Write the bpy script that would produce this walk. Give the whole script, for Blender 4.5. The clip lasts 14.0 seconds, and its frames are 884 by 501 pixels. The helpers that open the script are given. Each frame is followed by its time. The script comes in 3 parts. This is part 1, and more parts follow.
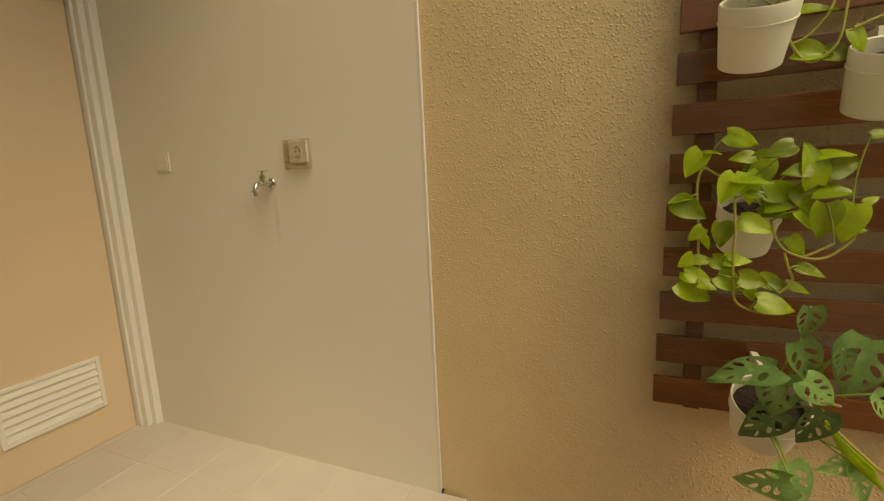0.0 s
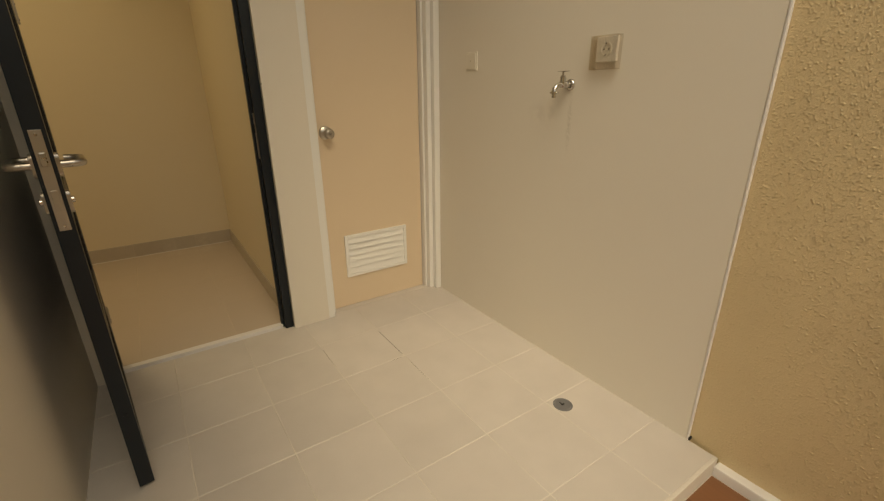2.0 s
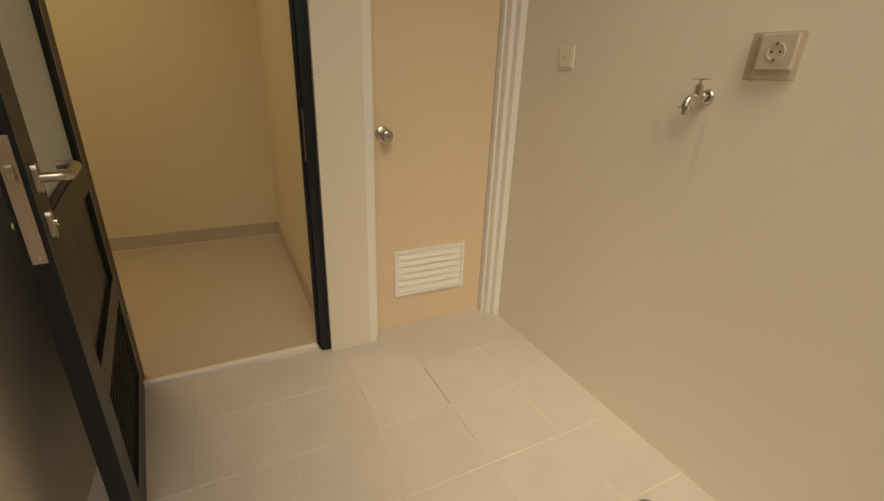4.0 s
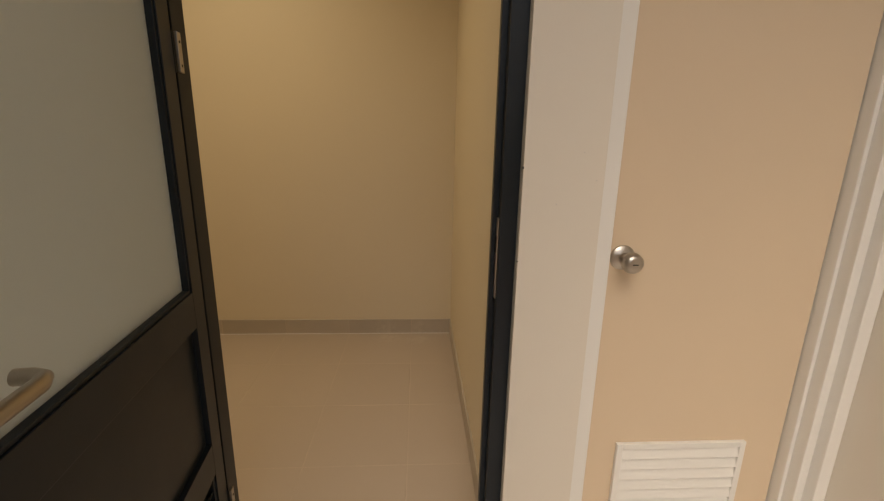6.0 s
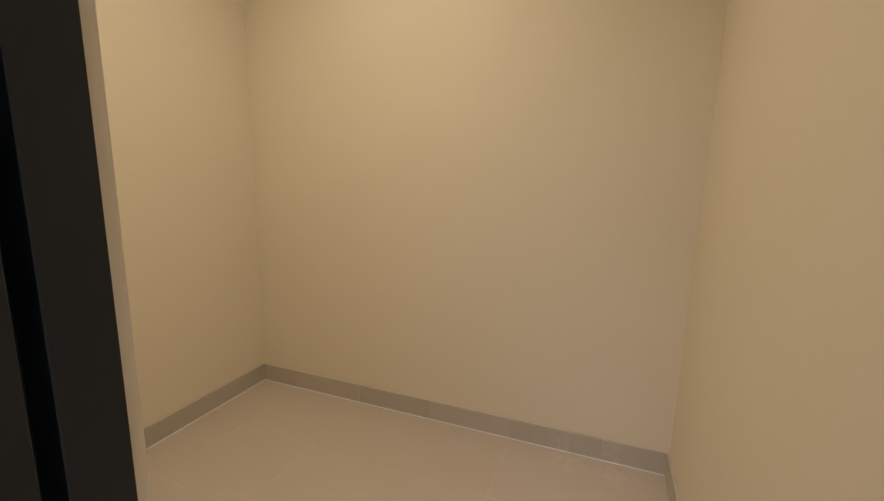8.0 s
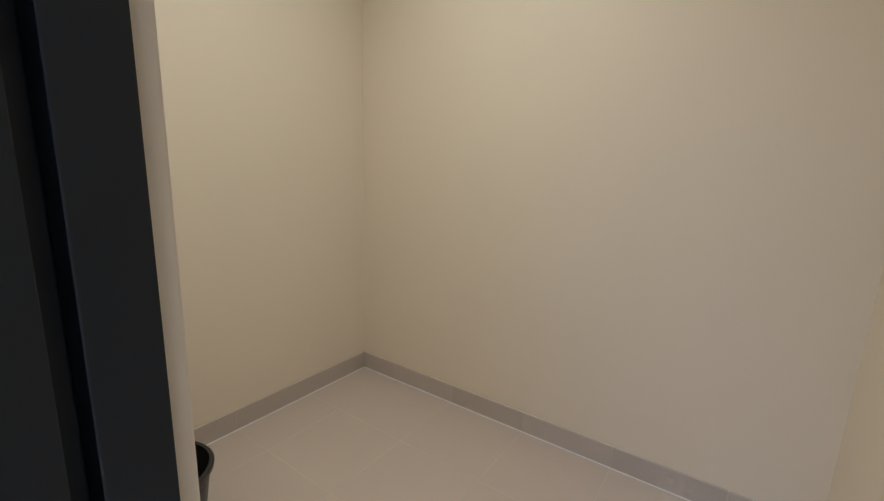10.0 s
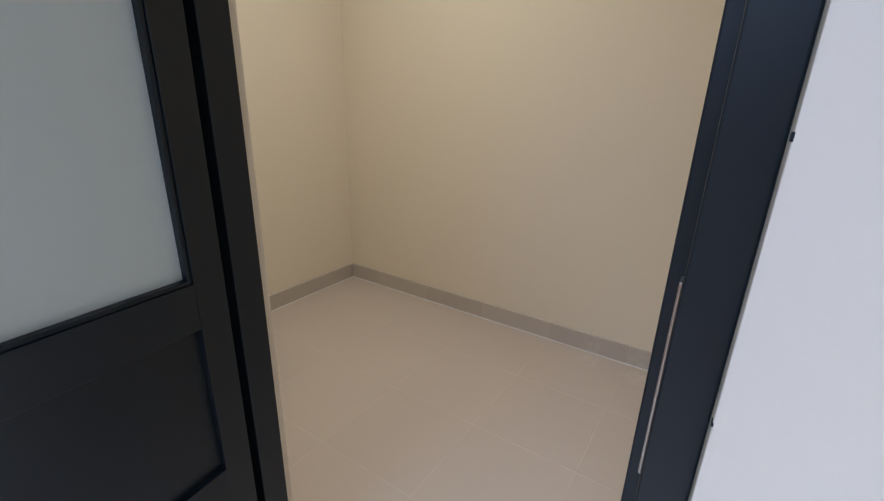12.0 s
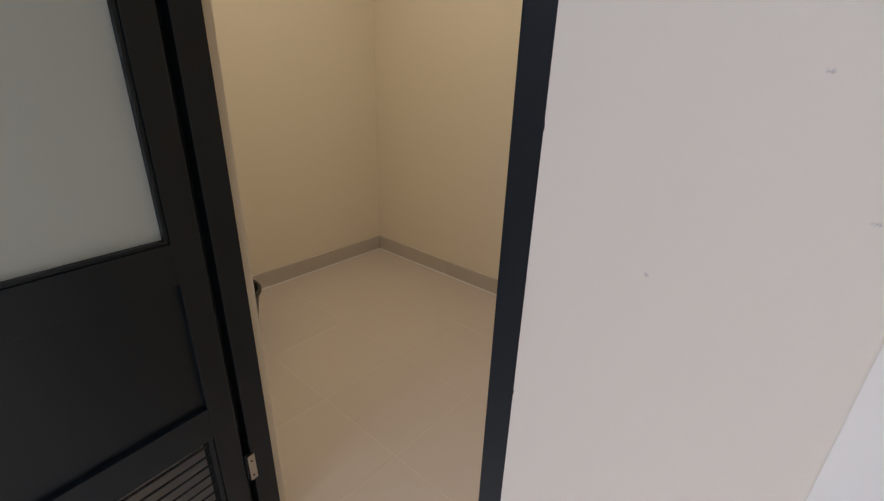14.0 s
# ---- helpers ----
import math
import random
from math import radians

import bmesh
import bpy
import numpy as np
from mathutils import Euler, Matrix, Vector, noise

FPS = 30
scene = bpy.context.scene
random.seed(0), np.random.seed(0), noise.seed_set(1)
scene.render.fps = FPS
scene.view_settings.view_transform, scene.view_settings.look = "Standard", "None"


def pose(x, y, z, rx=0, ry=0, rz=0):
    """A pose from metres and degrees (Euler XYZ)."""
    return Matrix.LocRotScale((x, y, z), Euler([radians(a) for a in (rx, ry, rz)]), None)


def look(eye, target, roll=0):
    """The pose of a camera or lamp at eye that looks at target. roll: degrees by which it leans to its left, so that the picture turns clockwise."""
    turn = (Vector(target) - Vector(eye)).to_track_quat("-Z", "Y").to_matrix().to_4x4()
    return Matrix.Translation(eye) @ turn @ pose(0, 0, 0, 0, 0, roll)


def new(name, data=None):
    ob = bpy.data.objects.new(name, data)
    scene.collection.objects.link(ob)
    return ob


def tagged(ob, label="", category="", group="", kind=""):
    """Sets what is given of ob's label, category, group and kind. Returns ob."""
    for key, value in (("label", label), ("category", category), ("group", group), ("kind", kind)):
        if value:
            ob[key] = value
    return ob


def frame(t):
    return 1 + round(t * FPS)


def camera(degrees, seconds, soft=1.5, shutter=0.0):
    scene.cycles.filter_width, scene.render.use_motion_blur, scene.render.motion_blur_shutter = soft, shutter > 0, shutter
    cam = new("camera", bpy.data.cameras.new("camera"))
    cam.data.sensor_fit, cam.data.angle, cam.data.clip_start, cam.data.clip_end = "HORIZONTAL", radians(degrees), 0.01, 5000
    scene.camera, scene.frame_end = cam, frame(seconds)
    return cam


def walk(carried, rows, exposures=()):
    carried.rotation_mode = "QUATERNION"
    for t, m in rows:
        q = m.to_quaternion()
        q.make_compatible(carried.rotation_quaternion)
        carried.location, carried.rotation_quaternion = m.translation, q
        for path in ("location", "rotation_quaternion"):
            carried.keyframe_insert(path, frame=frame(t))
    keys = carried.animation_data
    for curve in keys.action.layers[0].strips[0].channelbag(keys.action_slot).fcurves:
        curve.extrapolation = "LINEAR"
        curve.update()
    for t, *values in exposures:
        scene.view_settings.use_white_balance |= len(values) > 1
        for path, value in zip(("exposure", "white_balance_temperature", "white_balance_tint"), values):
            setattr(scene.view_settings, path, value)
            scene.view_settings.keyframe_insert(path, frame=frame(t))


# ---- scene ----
cam = camera(91.2, 14.0, soft=1.25)
PATH = [
    (0, (-1.339, -2.195, 1.176), (0.477, -1.422, 0.85), -2.6),
    (0.5, (-1.351, -2.156, 1.215), (0.234, -0.997, 0.836), -2.6),
    (1, (-1.375, -2.136, 1.207), (0.003, -0.757, 0.76), -2.1),
    (1.5, (-1.396, -2.121, 1.192), (-0.212, -0.608, 0.637), -1.3),
    (2, (-1.401, -2.093, 1.17), (-0.348, -0.539, 0.479), -0.4),
    (2.2, (-1.397, -2.064, 1.166), (-0.36, -0.527, 0.415), 0.0),
    (4.3, (-1.224, -1.676, 1.228), (-0.445, 0.018, 0.503), 2.9),
    (4.5, (-1.205, -1.631, 1.234), (-0.487, 0.101, 0.536), 3.1),
    (5, (-1.176, -1.477, 1.232), (-0.704, 0.358, 0.593), 2.2),
    (5.5, (-1.162, -1.211, 1.27), (-0.88, 0.695, 0.733), 1.6),
    (6, (-1.154, -0.965, 1.258), (-1.039, 0.971, 0.771), 1.1),
    (6.5, (-1.135, -0.682, 1.267), (-1.196, 1.268, 0.826), 1.3),
    (7, (-1.165, -0.461, 1.263), (-1.41, 1.479, 0.845), 0.9),
    (7.5, (-1.196, -0.261, 1.247), (-1.651, 1.651, 0.874), 1.1),
    (7.7, (-1.233, -0.206, 1.243), (-1.793, 1.681, 0.88), 1.2),
    (9.8, (-1.274, 0.02, 1.287), (-2.414, 1.609, 0.869), 0.8),
    (10, (-1.27, -0.038, 1.259), (-2.4, 1.563, 0.861), 1.8),
    (10.5, (-1.187, -0.154, 1.239), (-2.324, 1.441, 0.835), 1.6),
    (11, (-1.118, -0.231, 1.228), (-2.242, 1.353, 0.752), 1.1),
    (11.5, (-1.03, -0.293, 1.219), (-2.117, 1.292, 0.665), 1.4),
    (12, (-0.945, -0.346, 1.22), (-1.987, 1.233, 0.57), 1.5),
    (12.5, (-0.896, -0.349, 1.237), (-1.927, 1.218, 0.545), 1.4),
    (13, (-0.851, -0.308, 1.225), (-1.94, 1.209, 0.507), 1.7),
    (13.5, (-0.809, -0.29, 1.228), (-1.943, 1.181, 0.484), 2.1),
    (14, (-0.778, -0.264, 1.235), (-1.975, 1.147, 0.477), 1.9),
]
walk(cam, [(t, look(eye, target, roll)) for t, eye, target, roll in PATH],
     exposures=[(0.0, -0.04, 10600, 0), (1.0, -0.02, 10500, -1), (2.0, -0.06, 9000, 2), (4.5, 0.04, 9300, 5), (5.0, 0.13, 9200, 5), (6.5, 0.37, 6450, 12), (7.0, 0.57, 6100, 11), (7.5, 0.79, 6050, 9), (10.0, 0.93, 4750, 9), (11.0, 1.01, 4650, 8), (12.5, 0.84, 4950, 9), (14.0, 0.57, 5450, 10)])

# ---- daylight ----
LAMP = 7.3
SUN_ELEV, SUN_AZ = 55.8, 205.8
world = bpy.data.worlds.new("sky")
scene.world = world
world.use_nodes = True
sky = world.node_tree.nodes.new("ShaderNodeTexSky")
sky.sky_type = "NISHITA"
sky.sun_disc = False
sky.dust_density = 4.0
sky.sun_elevation = radians(SUN_ELEV)
sky.sun_rotation = radians(SUN_AZ)
world.node_tree.links.new(sky.outputs[0], world.node_tree.nodes["Background"].inputs[0])
world.node_tree.nodes["Background"].inputs[1].default_value = 0.12
sun = new("sun", bpy.data.lights.new("sun", "SUN"))
sun.data.energy = 1.35
sun.data.angle = radians(50)
sun.data.color = (1.0, 0.95, 0.88)
sun.matrix_world = look((-0.29, -0.60, 0.98), (0, 0, 0))

lamp = new("room_lamp", bpy.data.lights.new("room_lamp", "AREA"))
lamp.data.shape, lamp.data.size, lamp.data.energy = "DISK", 0.50, LAMP
lamp.data.color = (1.0, 0.82, 0.565)
lamp.data.spread = radians(125)
lamp.matrix_world = look((-2.12, 0.80, 2.95), (-2.12, 0.80, 0.0))


# ---- materials ----
def mat(name, base, rough=0.5, metal=0.0, var=0.08, scale=6.0, fine=120.0, bump=0.15, bump_d=0.002,
        tint=None, spec=0.5, rand=0.0, island=False, stretch=None):
    """Paint, stone or metal with variation at two scales and fine relief."""
    m = bpy.data.materials.new(name)
    m.use_nodes = True
    nt = m.node_tree
    b = nt.nodes["Principled BSDF"]
    b.inputs["Roughness"].default_value = rough
    b.inputs["Metallic"].default_value = metal
    b.inputs["Specular IOR Level"].default_value = spec
    tc = nt.nodes.new("ShaderNodeTexCoord")
    n1 = nt.nodes.new("ShaderNodeTexNoise")
    n1.inputs["Scale"].default_value = scale
    n1.inputs["Detail"].default_value = 5
    n2 = nt.nodes.new("ShaderNodeTexNoise")
    n2.inputs["Scale"].default_value = fine
    n2.inputs["Detail"].default_value = 4
    geo = nt.nodes.new("ShaderNodeNewGeometry")
    for n in (n1, n2):
        src = geo.outputs["Position"]
        if stretch:
            vm = nt.nodes.new("ShaderNodeVectorMath")
            vm.operation = "MULTIPLY"
            vm.inputs[1].default_value = stretch
            nt.links.new(src, vm.inputs[0])
            src = vm.outputs[0]
        nt.links.new(src, n.inputs["Vector"])
    mx = nt.nodes.new("ShaderNodeMix")
    mx.data_type = "RGBA"
    lo = [c * (1 - var) for c in base]
    hi = [min(1, c * (1 + var)) for c in (tint or base)]
    mx.inputs["A"].default_value = (*lo, 1)
    mx.inputs["B"].default_value = (*hi, 1)
    ad = nt.nodes.new("ShaderNodeMath")
    ad.operation = "MULTIPLY_ADD"
    ad.inputs[1].default_value = 0.35
    nt.links.new(n2.outputs["Fac"], ad.inputs[0])
    sc = nt.nodes.new("ShaderNodeMath")
    sc.operation = "MULTIPLY"
    sc.inputs[1].default_value = 0.65
    nt.links.new(n1.outputs["Fac"], sc.inputs[0])
    nt.links.new(sc.outputs[0], ad.inputs[2])
    nt.links.new(ad.outputs[0], mx.inputs["Factor"])
    out = mx.outputs["Result"]
    if rand:
        oi = nt.nodes.new("ShaderNodeObjectInfo")
        src = oi.outputs["Random"]
        if island:
            src = geo.outputs["Random Per Island"]
        mr = nt.nodes.new("ShaderNodeMapRange")
        mr.inputs["To Min"].default_value = 1 - rand
        mr.inputs["To Max"].default_value = 1 + rand
        nt.links.new(src, mr.inputs["Value"])
        hs = nt.nodes.new("ShaderNodeHueSaturation")
        nt.links.new(mr.outputs[0], hs.inputs["Value"])
        nt.links.new(out, hs.inputs["Color"])
        out = hs.outputs[0]
    nt.links.new(out, b.inputs["Base Color"])
    rr = nt.nodes.new("ShaderNodeMapRange")
    rr.inputs["To Min"].default_value = max(0.03, rough - 0.08)
    rr.inputs["To Max"].default_value = min(1, rough + 0.08)
    nt.links.new(n1.outputs["Fac"], rr.inputs["Value"])
    nt.links.new(rr.outputs[0], b.inputs["Roughness"])
    if bump:
        bp = nt.nodes.new("ShaderNodeBump")
        bp.inputs["Strength"].default_value = bump
        bp.inputs["Distance"].default_value = bump_d
        nt.links.new(n2.outputs["Fac"], bp.inputs["Height"])
        nt.links.new(bp.outputs[0], b.inputs["Normal"])
    return m


def glass(name, colour, rough, trans=1.0):
    m = bpy.data.materials.new(name)
    m.use_nodes = True
    b = m.node_tree.nodes["Principled BSDF"]
    b.inputs["Base Color"].default_value = (*colour, 1)
    b.inputs["Roughness"].default_value = rough
    b.inputs["Transmission Weight"].default_value = trans
    b.inputs["IOR"].default_value = 1.45
    return m


def clear_plastic(name, colour, gloss):
    m = bpy.data.materials.new(name)
    m.use_nodes = True
    nt = m.node_tree
    t = nt.nodes.new("ShaderNodeBsdfTransparent")
    t.inputs["Color"].default_value = (*colour, 1)
    g = nt.nodes.new("ShaderNodeBsdfGlossy")
    g.inputs["Roughness"].default_value = 0.08
    mx = nt.nodes.new("ShaderNodeMixShader")
    mx.inputs[0].default_value = gloss
    nt.links.new(t.outputs[0], mx.inputs[1])
    nt.links.new(g.outputs[0], mx.inputs[2])
    nt.links.new(mx.outputs[0], nt.nodes["Material Output"].inputs[0])
    return m


M_WALL = mat("cream_wall_paint", (0.745, 0.695, 0.615), 0.6, var=0.03, scale=1.6, fine=260, bump=0.12, bump_d=0.0008)
M_ROOM = mat("warm_cream_wall_paint", (0.77, 0.685, 0.535), 0.6, var=0.03, scale=1.5, fine=260, bump=0.12, bump_d=0.0008)
M_WHITE = mat("white_gloss_paint", (0.77, 0.75, 0.74), 0.4, var=0.03, scale=4, fine=90, bump=0.05, bump_d=0.0006)
M_PVC = mat("white_plastic", (0.80, 0.79, 0.76), 0.35, var=0.02, scale=9, fine=200, bump=0.03, bump_d=0.0004)
M_STUCCO = mat("ochre_spray_stucco", (0.665, 0.53, 0.325), 0.34, var=0.16, scale=2.6, fine=300, bump=0.5, bump_d=0.002)
M_TILE = mat("beige_matte_floor_tile", (0.575, 0.533, 0.50), 0.45, var=0.14, scale=7, fine=320, bump=0.12, bump_d=0.0008, rand=0.035)
M_TILE_IN = mat("beige_satin_floor_tile", (0.51, 0.43, 0.355), 0.38, var=0.06, scale=4, fine=320, bump=0, rand=0.01)
M_SKIRT = mat("grey_beige_skirting_tile", (0.50, 0.445, 0.38), 0.4, var=0.10, scale=9, fine=240, bump=0.1, bump_d=0.0006, rand=0.05)
M_GROUT = mat("pale_cement_grout", (0.635, 0.59, 0.535), 0.85, var=0.25, scale=5, fine=150, bump=0.3, bump_d=0.001)
M_GROUT_IN = mat("beige_floor_grout", (0.565, 0.48, 0.40), 0.8, var=0.35, scale=6, fine=150)
M_BLACK = mat("black_powder_coated_aluminium", (0.0070, 0.0118, 0.0175), 0.38, spec=0.38, var=0.15, scale=8, fine=700, bump=0.06, bump_d=0.0004)
M_STEEL = mat("brushed_stainless_steel", (0.50, 0.46, 0.41), 0.30, metal=1.0, var=0.06, scale=20, fine=500, bump=0.04, bump_d=0.0003)
M_CHROME = mat("chrome", (0.62, 0.60, 0.57), 0.12, metal=1.0, var=0.04, scale=30, fine=400, bump=0.02, bump_d=0.0003)
M_DOOR = mat("peach_beige_door_laminate", (0.71, 0.575, 0.42), 0.45, var=0.03, scale=2.2, fine=240, bump=0.05, bump_d=0.0005)
M_FROST = glass("frosted_glass", (0.72, 0.79, 0.77), 0.5, 0.30)
M_CREAM = mat("cream_plastic", (0.74, 0.69, 0.60), 0.4, var=0.02, scale=9, fine=200, bump=0.03, bump_d=0.0004)
M_CLEAR = clear_plastic("clear_acrylic", (0.96, 0.94, 0.91), 0.10)
# Near-black stands in for shade in holes and slots; also colours small parts.
M_DARK = mat("dark_gap", (0.02, 0.018, 0.016), 0.7, var=0.1)
M_RUBBER = mat("black_plastic", (0.015, 0.015, 0.016), 0.35, var=0.15, scale=12, fine=200, bump=0.04, bump_d=0.0005)
M_DRAIN = mat("grey_plastic_grate", (0.16, 0.16, 0.17), 0.45, var=0.12, scale=25, fine=300)
M_WOODTILE = mat("brown_wood_look_tile", (0.22, 0.095, 0.045), 0.45, var=0.3, scale=16, fine=120, bump=0.1, bump_d=0.001, rand=0.10, stretch=(1, 0.1, 1))


# ---- builders ----
def world_of(ob):
    m = ob.matrix_basis.copy()
    while ob.parent:
        ob = ob.parent
        m = ob.matrix_basis @ m
    return m


def part(name, bm, material, parent=None, label="", local=False, smooth=False):
    """One mesh object from a bmesh, under a thing or a part."""
    if parent and not local:
        bm.transform(world_of(parent).inverted())
    me = bpy.data.meshes.new(name)
    for f in bm.faces:
        f.smooth = smooth
    bm.to_mesh(me)
    bm.free()
    me.materials.append(material)
    ob = new(name, me)
    if smooth:
        me.set_sharp_from_angle(angle=radians(40))
    ob.parent = parent
    if label:
        ob["label"] = label
    return ob


def thing(name, at, label, category="", group="", kind="", rz=0):
    ob = new(name)
    ob.empty_display_size = 0.1
    ob.matrix_basis = pose(*at, 0, 0, rz)
    return tagged(ob, label, category, group, kind)


def box(x0, x1, y0, y1, z0, z1, bev=0.0, bm=None, seg=2):
    bm = bm or bmesh.new()
    m = Matrix.LocRotScale(((x0 + x1) / 2, (y0 + y1) / 2, (z0 + z1) / 2), None, (abs(x1 - x0), abs(y1 - y0), abs(z1 - z0)))
    r = bmesh.ops.create_cube(bm, size=1, matrix=m)
    if bev:
        es = list({e for v in r["verts"] for e in v.link_edges})
        bmesh.ops.bevel(bm, geom=es, offset=bev, segments=seg, profile=0.6, affect="EDGES")
    return bm


def revolve(profile, at, axis=(0, 0, 1), n=40, bm=None):
    """A turned shape: (radius, height) pairs round an axis at a point."""
    bm = bm or bmesh.new()
    q = Vector((0, 0, 1)).rotation_difference(Vector(axis)).to_matrix().to_4x4()
    m = Matrix.Translation(at) @ q
    rings = []
    for r, h in profile:
        if r < 1e-6:
            rings.append([bm.verts.new(m @ Vector((0, 0, h)))])
        else:
            rings.append([bm.verts.new(m @ Vector((r * math.cos(a), r * math.sin(a), h)))
                          for a in (2 * math.pi * k / n for k in range(n))])
    for a, b in zip(rings, rings[1:]):
        for k in range(n):
            l = (k + 1) % n
            vs = [a[k % len(a)], a[l % len(a)], b[l % len(b)], b[k % len(b)]]
            vs = list(dict.fromkeys(vs))
            if len(vs) > 2:
                bm.faces.new(vs)
    bmesh.ops.recalc_face_normals(bm, faces=bm.faces)
    return bm


def tube(points, radius, n=12, bm=None, ends=True):
    """A round bar along points; radius is a number or one for each point."""
    bm = bm or bmesh.new()
    pts = [Vector(p) for p in points]
    rad = radius if isinstance(radius, (list, tuple)) else [radius] * len(pts)
    rings, up = [], None
    for i, p in enumerate(pts):
        d = (pts[min(i + 1, len(pts) - 1)] - pts[max(i - 1, 0)]).normalized()
        if up is None:
            up = d.orthogonal().normalized()
        up = (up - d * up.dot(d)).normalized()
        s = d.cross(up)
        rings.append([bm.verts.new(p + rad[i] * (math.cos(a) * up + math.sin(a) * s))
                      for a in (2 * math.pi * k / n for k in range(n))])
    for a, b in zip(rings, rings[1:]):
        for k in range(n):
            bm.faces.new((a[k], a[(k + 1) % n], b[(k + 1) % n], b[k]))
    if ends:
        bm.faces.new(rings[0][::-1])
        bm.faces.new(rings[-1])
    bmesh.ops.recalc_face_normals(bm, faces=bm.faces)
    return bm


def bend(a, b, c, r, n=6):
    """Points of a path a-b-c with the corner b rounded."""
    a, b, c = Vector(a), Vector(b), Vector(c)
    p, q = b + (a - b).normalized() * r, b + (c - b).normalized() * r
    return [a] + [(1 - u) ** 2 * p + 2 * u * (1 - u) * b + u * u * q for u in (k / n for k in range(n + 1))] + [c]


def setting(name, bm, material, label, smooth=False):
    return tagged(part(name, bm, material, None, "", smooth=smooth), label, "", "", "structure")


# ---- plan ----
LEFT, PIER_L, PIER_R = -1.757, -1.730, -0.919       # yard's left wall; the opening for the black frame
DOOR_L, DOOR_R = -0.732, 0.0                        # the opening for the beige door
STOP_L, STOP_R = -1.668, -0.974
YARD_END, WALL_END = -1.668, -1.572
ROOM_R, ROOM_L, ROOM_B, ROOM_F = -0.930, -3.064, 1.714, 0.137
ROOF, DOOR_TOP, SLAB = 3.00, 2.10, 0.017

# ---- walls, floors and ceilings ----
bm = box(PIER_R, DOOR_L, 0, ROOM_F, 0, DOOR_TOP, 0.0015)
setting("wall_pier", bm, M_WALL, "cream painted narrow wall between two doors")
bm = box(LEFT, PIER_L, 0, ROOM_F, 0, DOOR_TOP)
setting("wall_west_return", bm, M_WALL, "cream painted sliver of wall beside black frame")
bm = box(LEFT, 0.0, 0, ROOM_F, DOOR_TOP, ROOF)
setting("wall_lintel", bm, M_WALL, "cream painted wall above both doors")
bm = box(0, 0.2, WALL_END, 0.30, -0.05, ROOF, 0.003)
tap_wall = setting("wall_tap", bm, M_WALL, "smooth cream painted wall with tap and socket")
bm = box(LEFT - 0.2, LEFT, -2.1, 0.0, -0.05, ROOF)
setting("wall_west", bm, M_WALL, "plain cream wall behind the open black door")
bm = box(ROOM_L - 0.15, LEFT, 0.0, ROOM_F, -0.05, ROOF)
setting("wall_room_front", bm, M_ROOM, "cream wall inside small room beside doorway")
bm = box(ROOM_L - 0.15, ROOM_R + 0.15, ROOM_B, ROOM_B + 0.15, -0.05, ROOF)
setting("wall_room_back", bm, M_ROOM, "plain warm cream back wall of small room")
bm = box(ROOM_L - 0.15, ROOM_L, ROOM_F, ROOM_B, -0.05, ROOF)
setting("wall_room_west", bm, M_ROOM, "plain warm cream side wall of small room")
bm = box(ROOM_R, ROOM_R + 0.15, ROOM_F, ROOM_B, -0.05, ROOF)
setting("wall_room_east", bm, M_ROOM, "plain warm cream side wall without skirting")
bm = box(ROOM_L - 0.15, ROOM_R + 0.15, ROOM_F, ROOM_B + 0.15, ROOF, ROOF + 0.12)
setting("ceiling_room", bm, M_WHITE, "plain white ceiling of small room")
# Unseen eave, added with its depth set to shade the yard.
bm = box(LEFT - 0.2, 0.2, -1.25, ROOM_F, ROOF, ROOF + 0.12)
setting("ceiling_shade_eave", bm, M_WHITE, "unseen white eave added to shade the service yard")
# Unseen dark block, added to keep light out behind the door.
bm = box(-0.85, 0.2, ROOM_F + 0.05, 0.30, -0.05, ROOF)
setting("dark_block_behind_door", bm, M_DARK, "unseen dark block filling the space behind beige door")
bm = box(LEFT, 0.0, YARD_END, 0.0465, -0.08, -0.0012)
floor = setting("floor", bm, M_GROUT, "beige matte square floor tiles in service yard")
setting("trim_sill", box(DOOR_L, 0.0, 0.047, 0.125, -0.08, 0.0005), M_TILE, "beige tiled sill under beige door")
bm = box(ROOM_L, ROOM_R, 0.0785, ROOM_B, -0.08, SLAB - 0.0006)
floor_in = setting("floor_room", bm, M_GROUT_IN, "large warm beige floor tiles in small room")

# garden ground, and unseen walls added to limit the low sky
bm = box(-6.2, 0.25, -6.2, YARD_END, -0.12, -0.062)
garden = setting("ground", bm, M_GROUT, "brown wood-look plank tiles on garden floor")
bm = box(-6.2, 0.25, -6.4, -6.2, -0.12, 2.2)
setting("wall_unseen_south", bm, M_STUCCO, "unseen ochre wall added to close the garden in")
bm = box(-6.2, -6.0, -6.2, -2.1, -0.12, 2.2)
setting("wall_unseen_west", bm, M_STUCCO, "unseen ochre wall added to close the garden in")
bm = box(-6.2, LEFT - 0.2, -2.1, -1.9, -0.12, ROOF)
setting("wall_unseen_house", bm, M_WALL, "unseen cream wall added beside the garden")


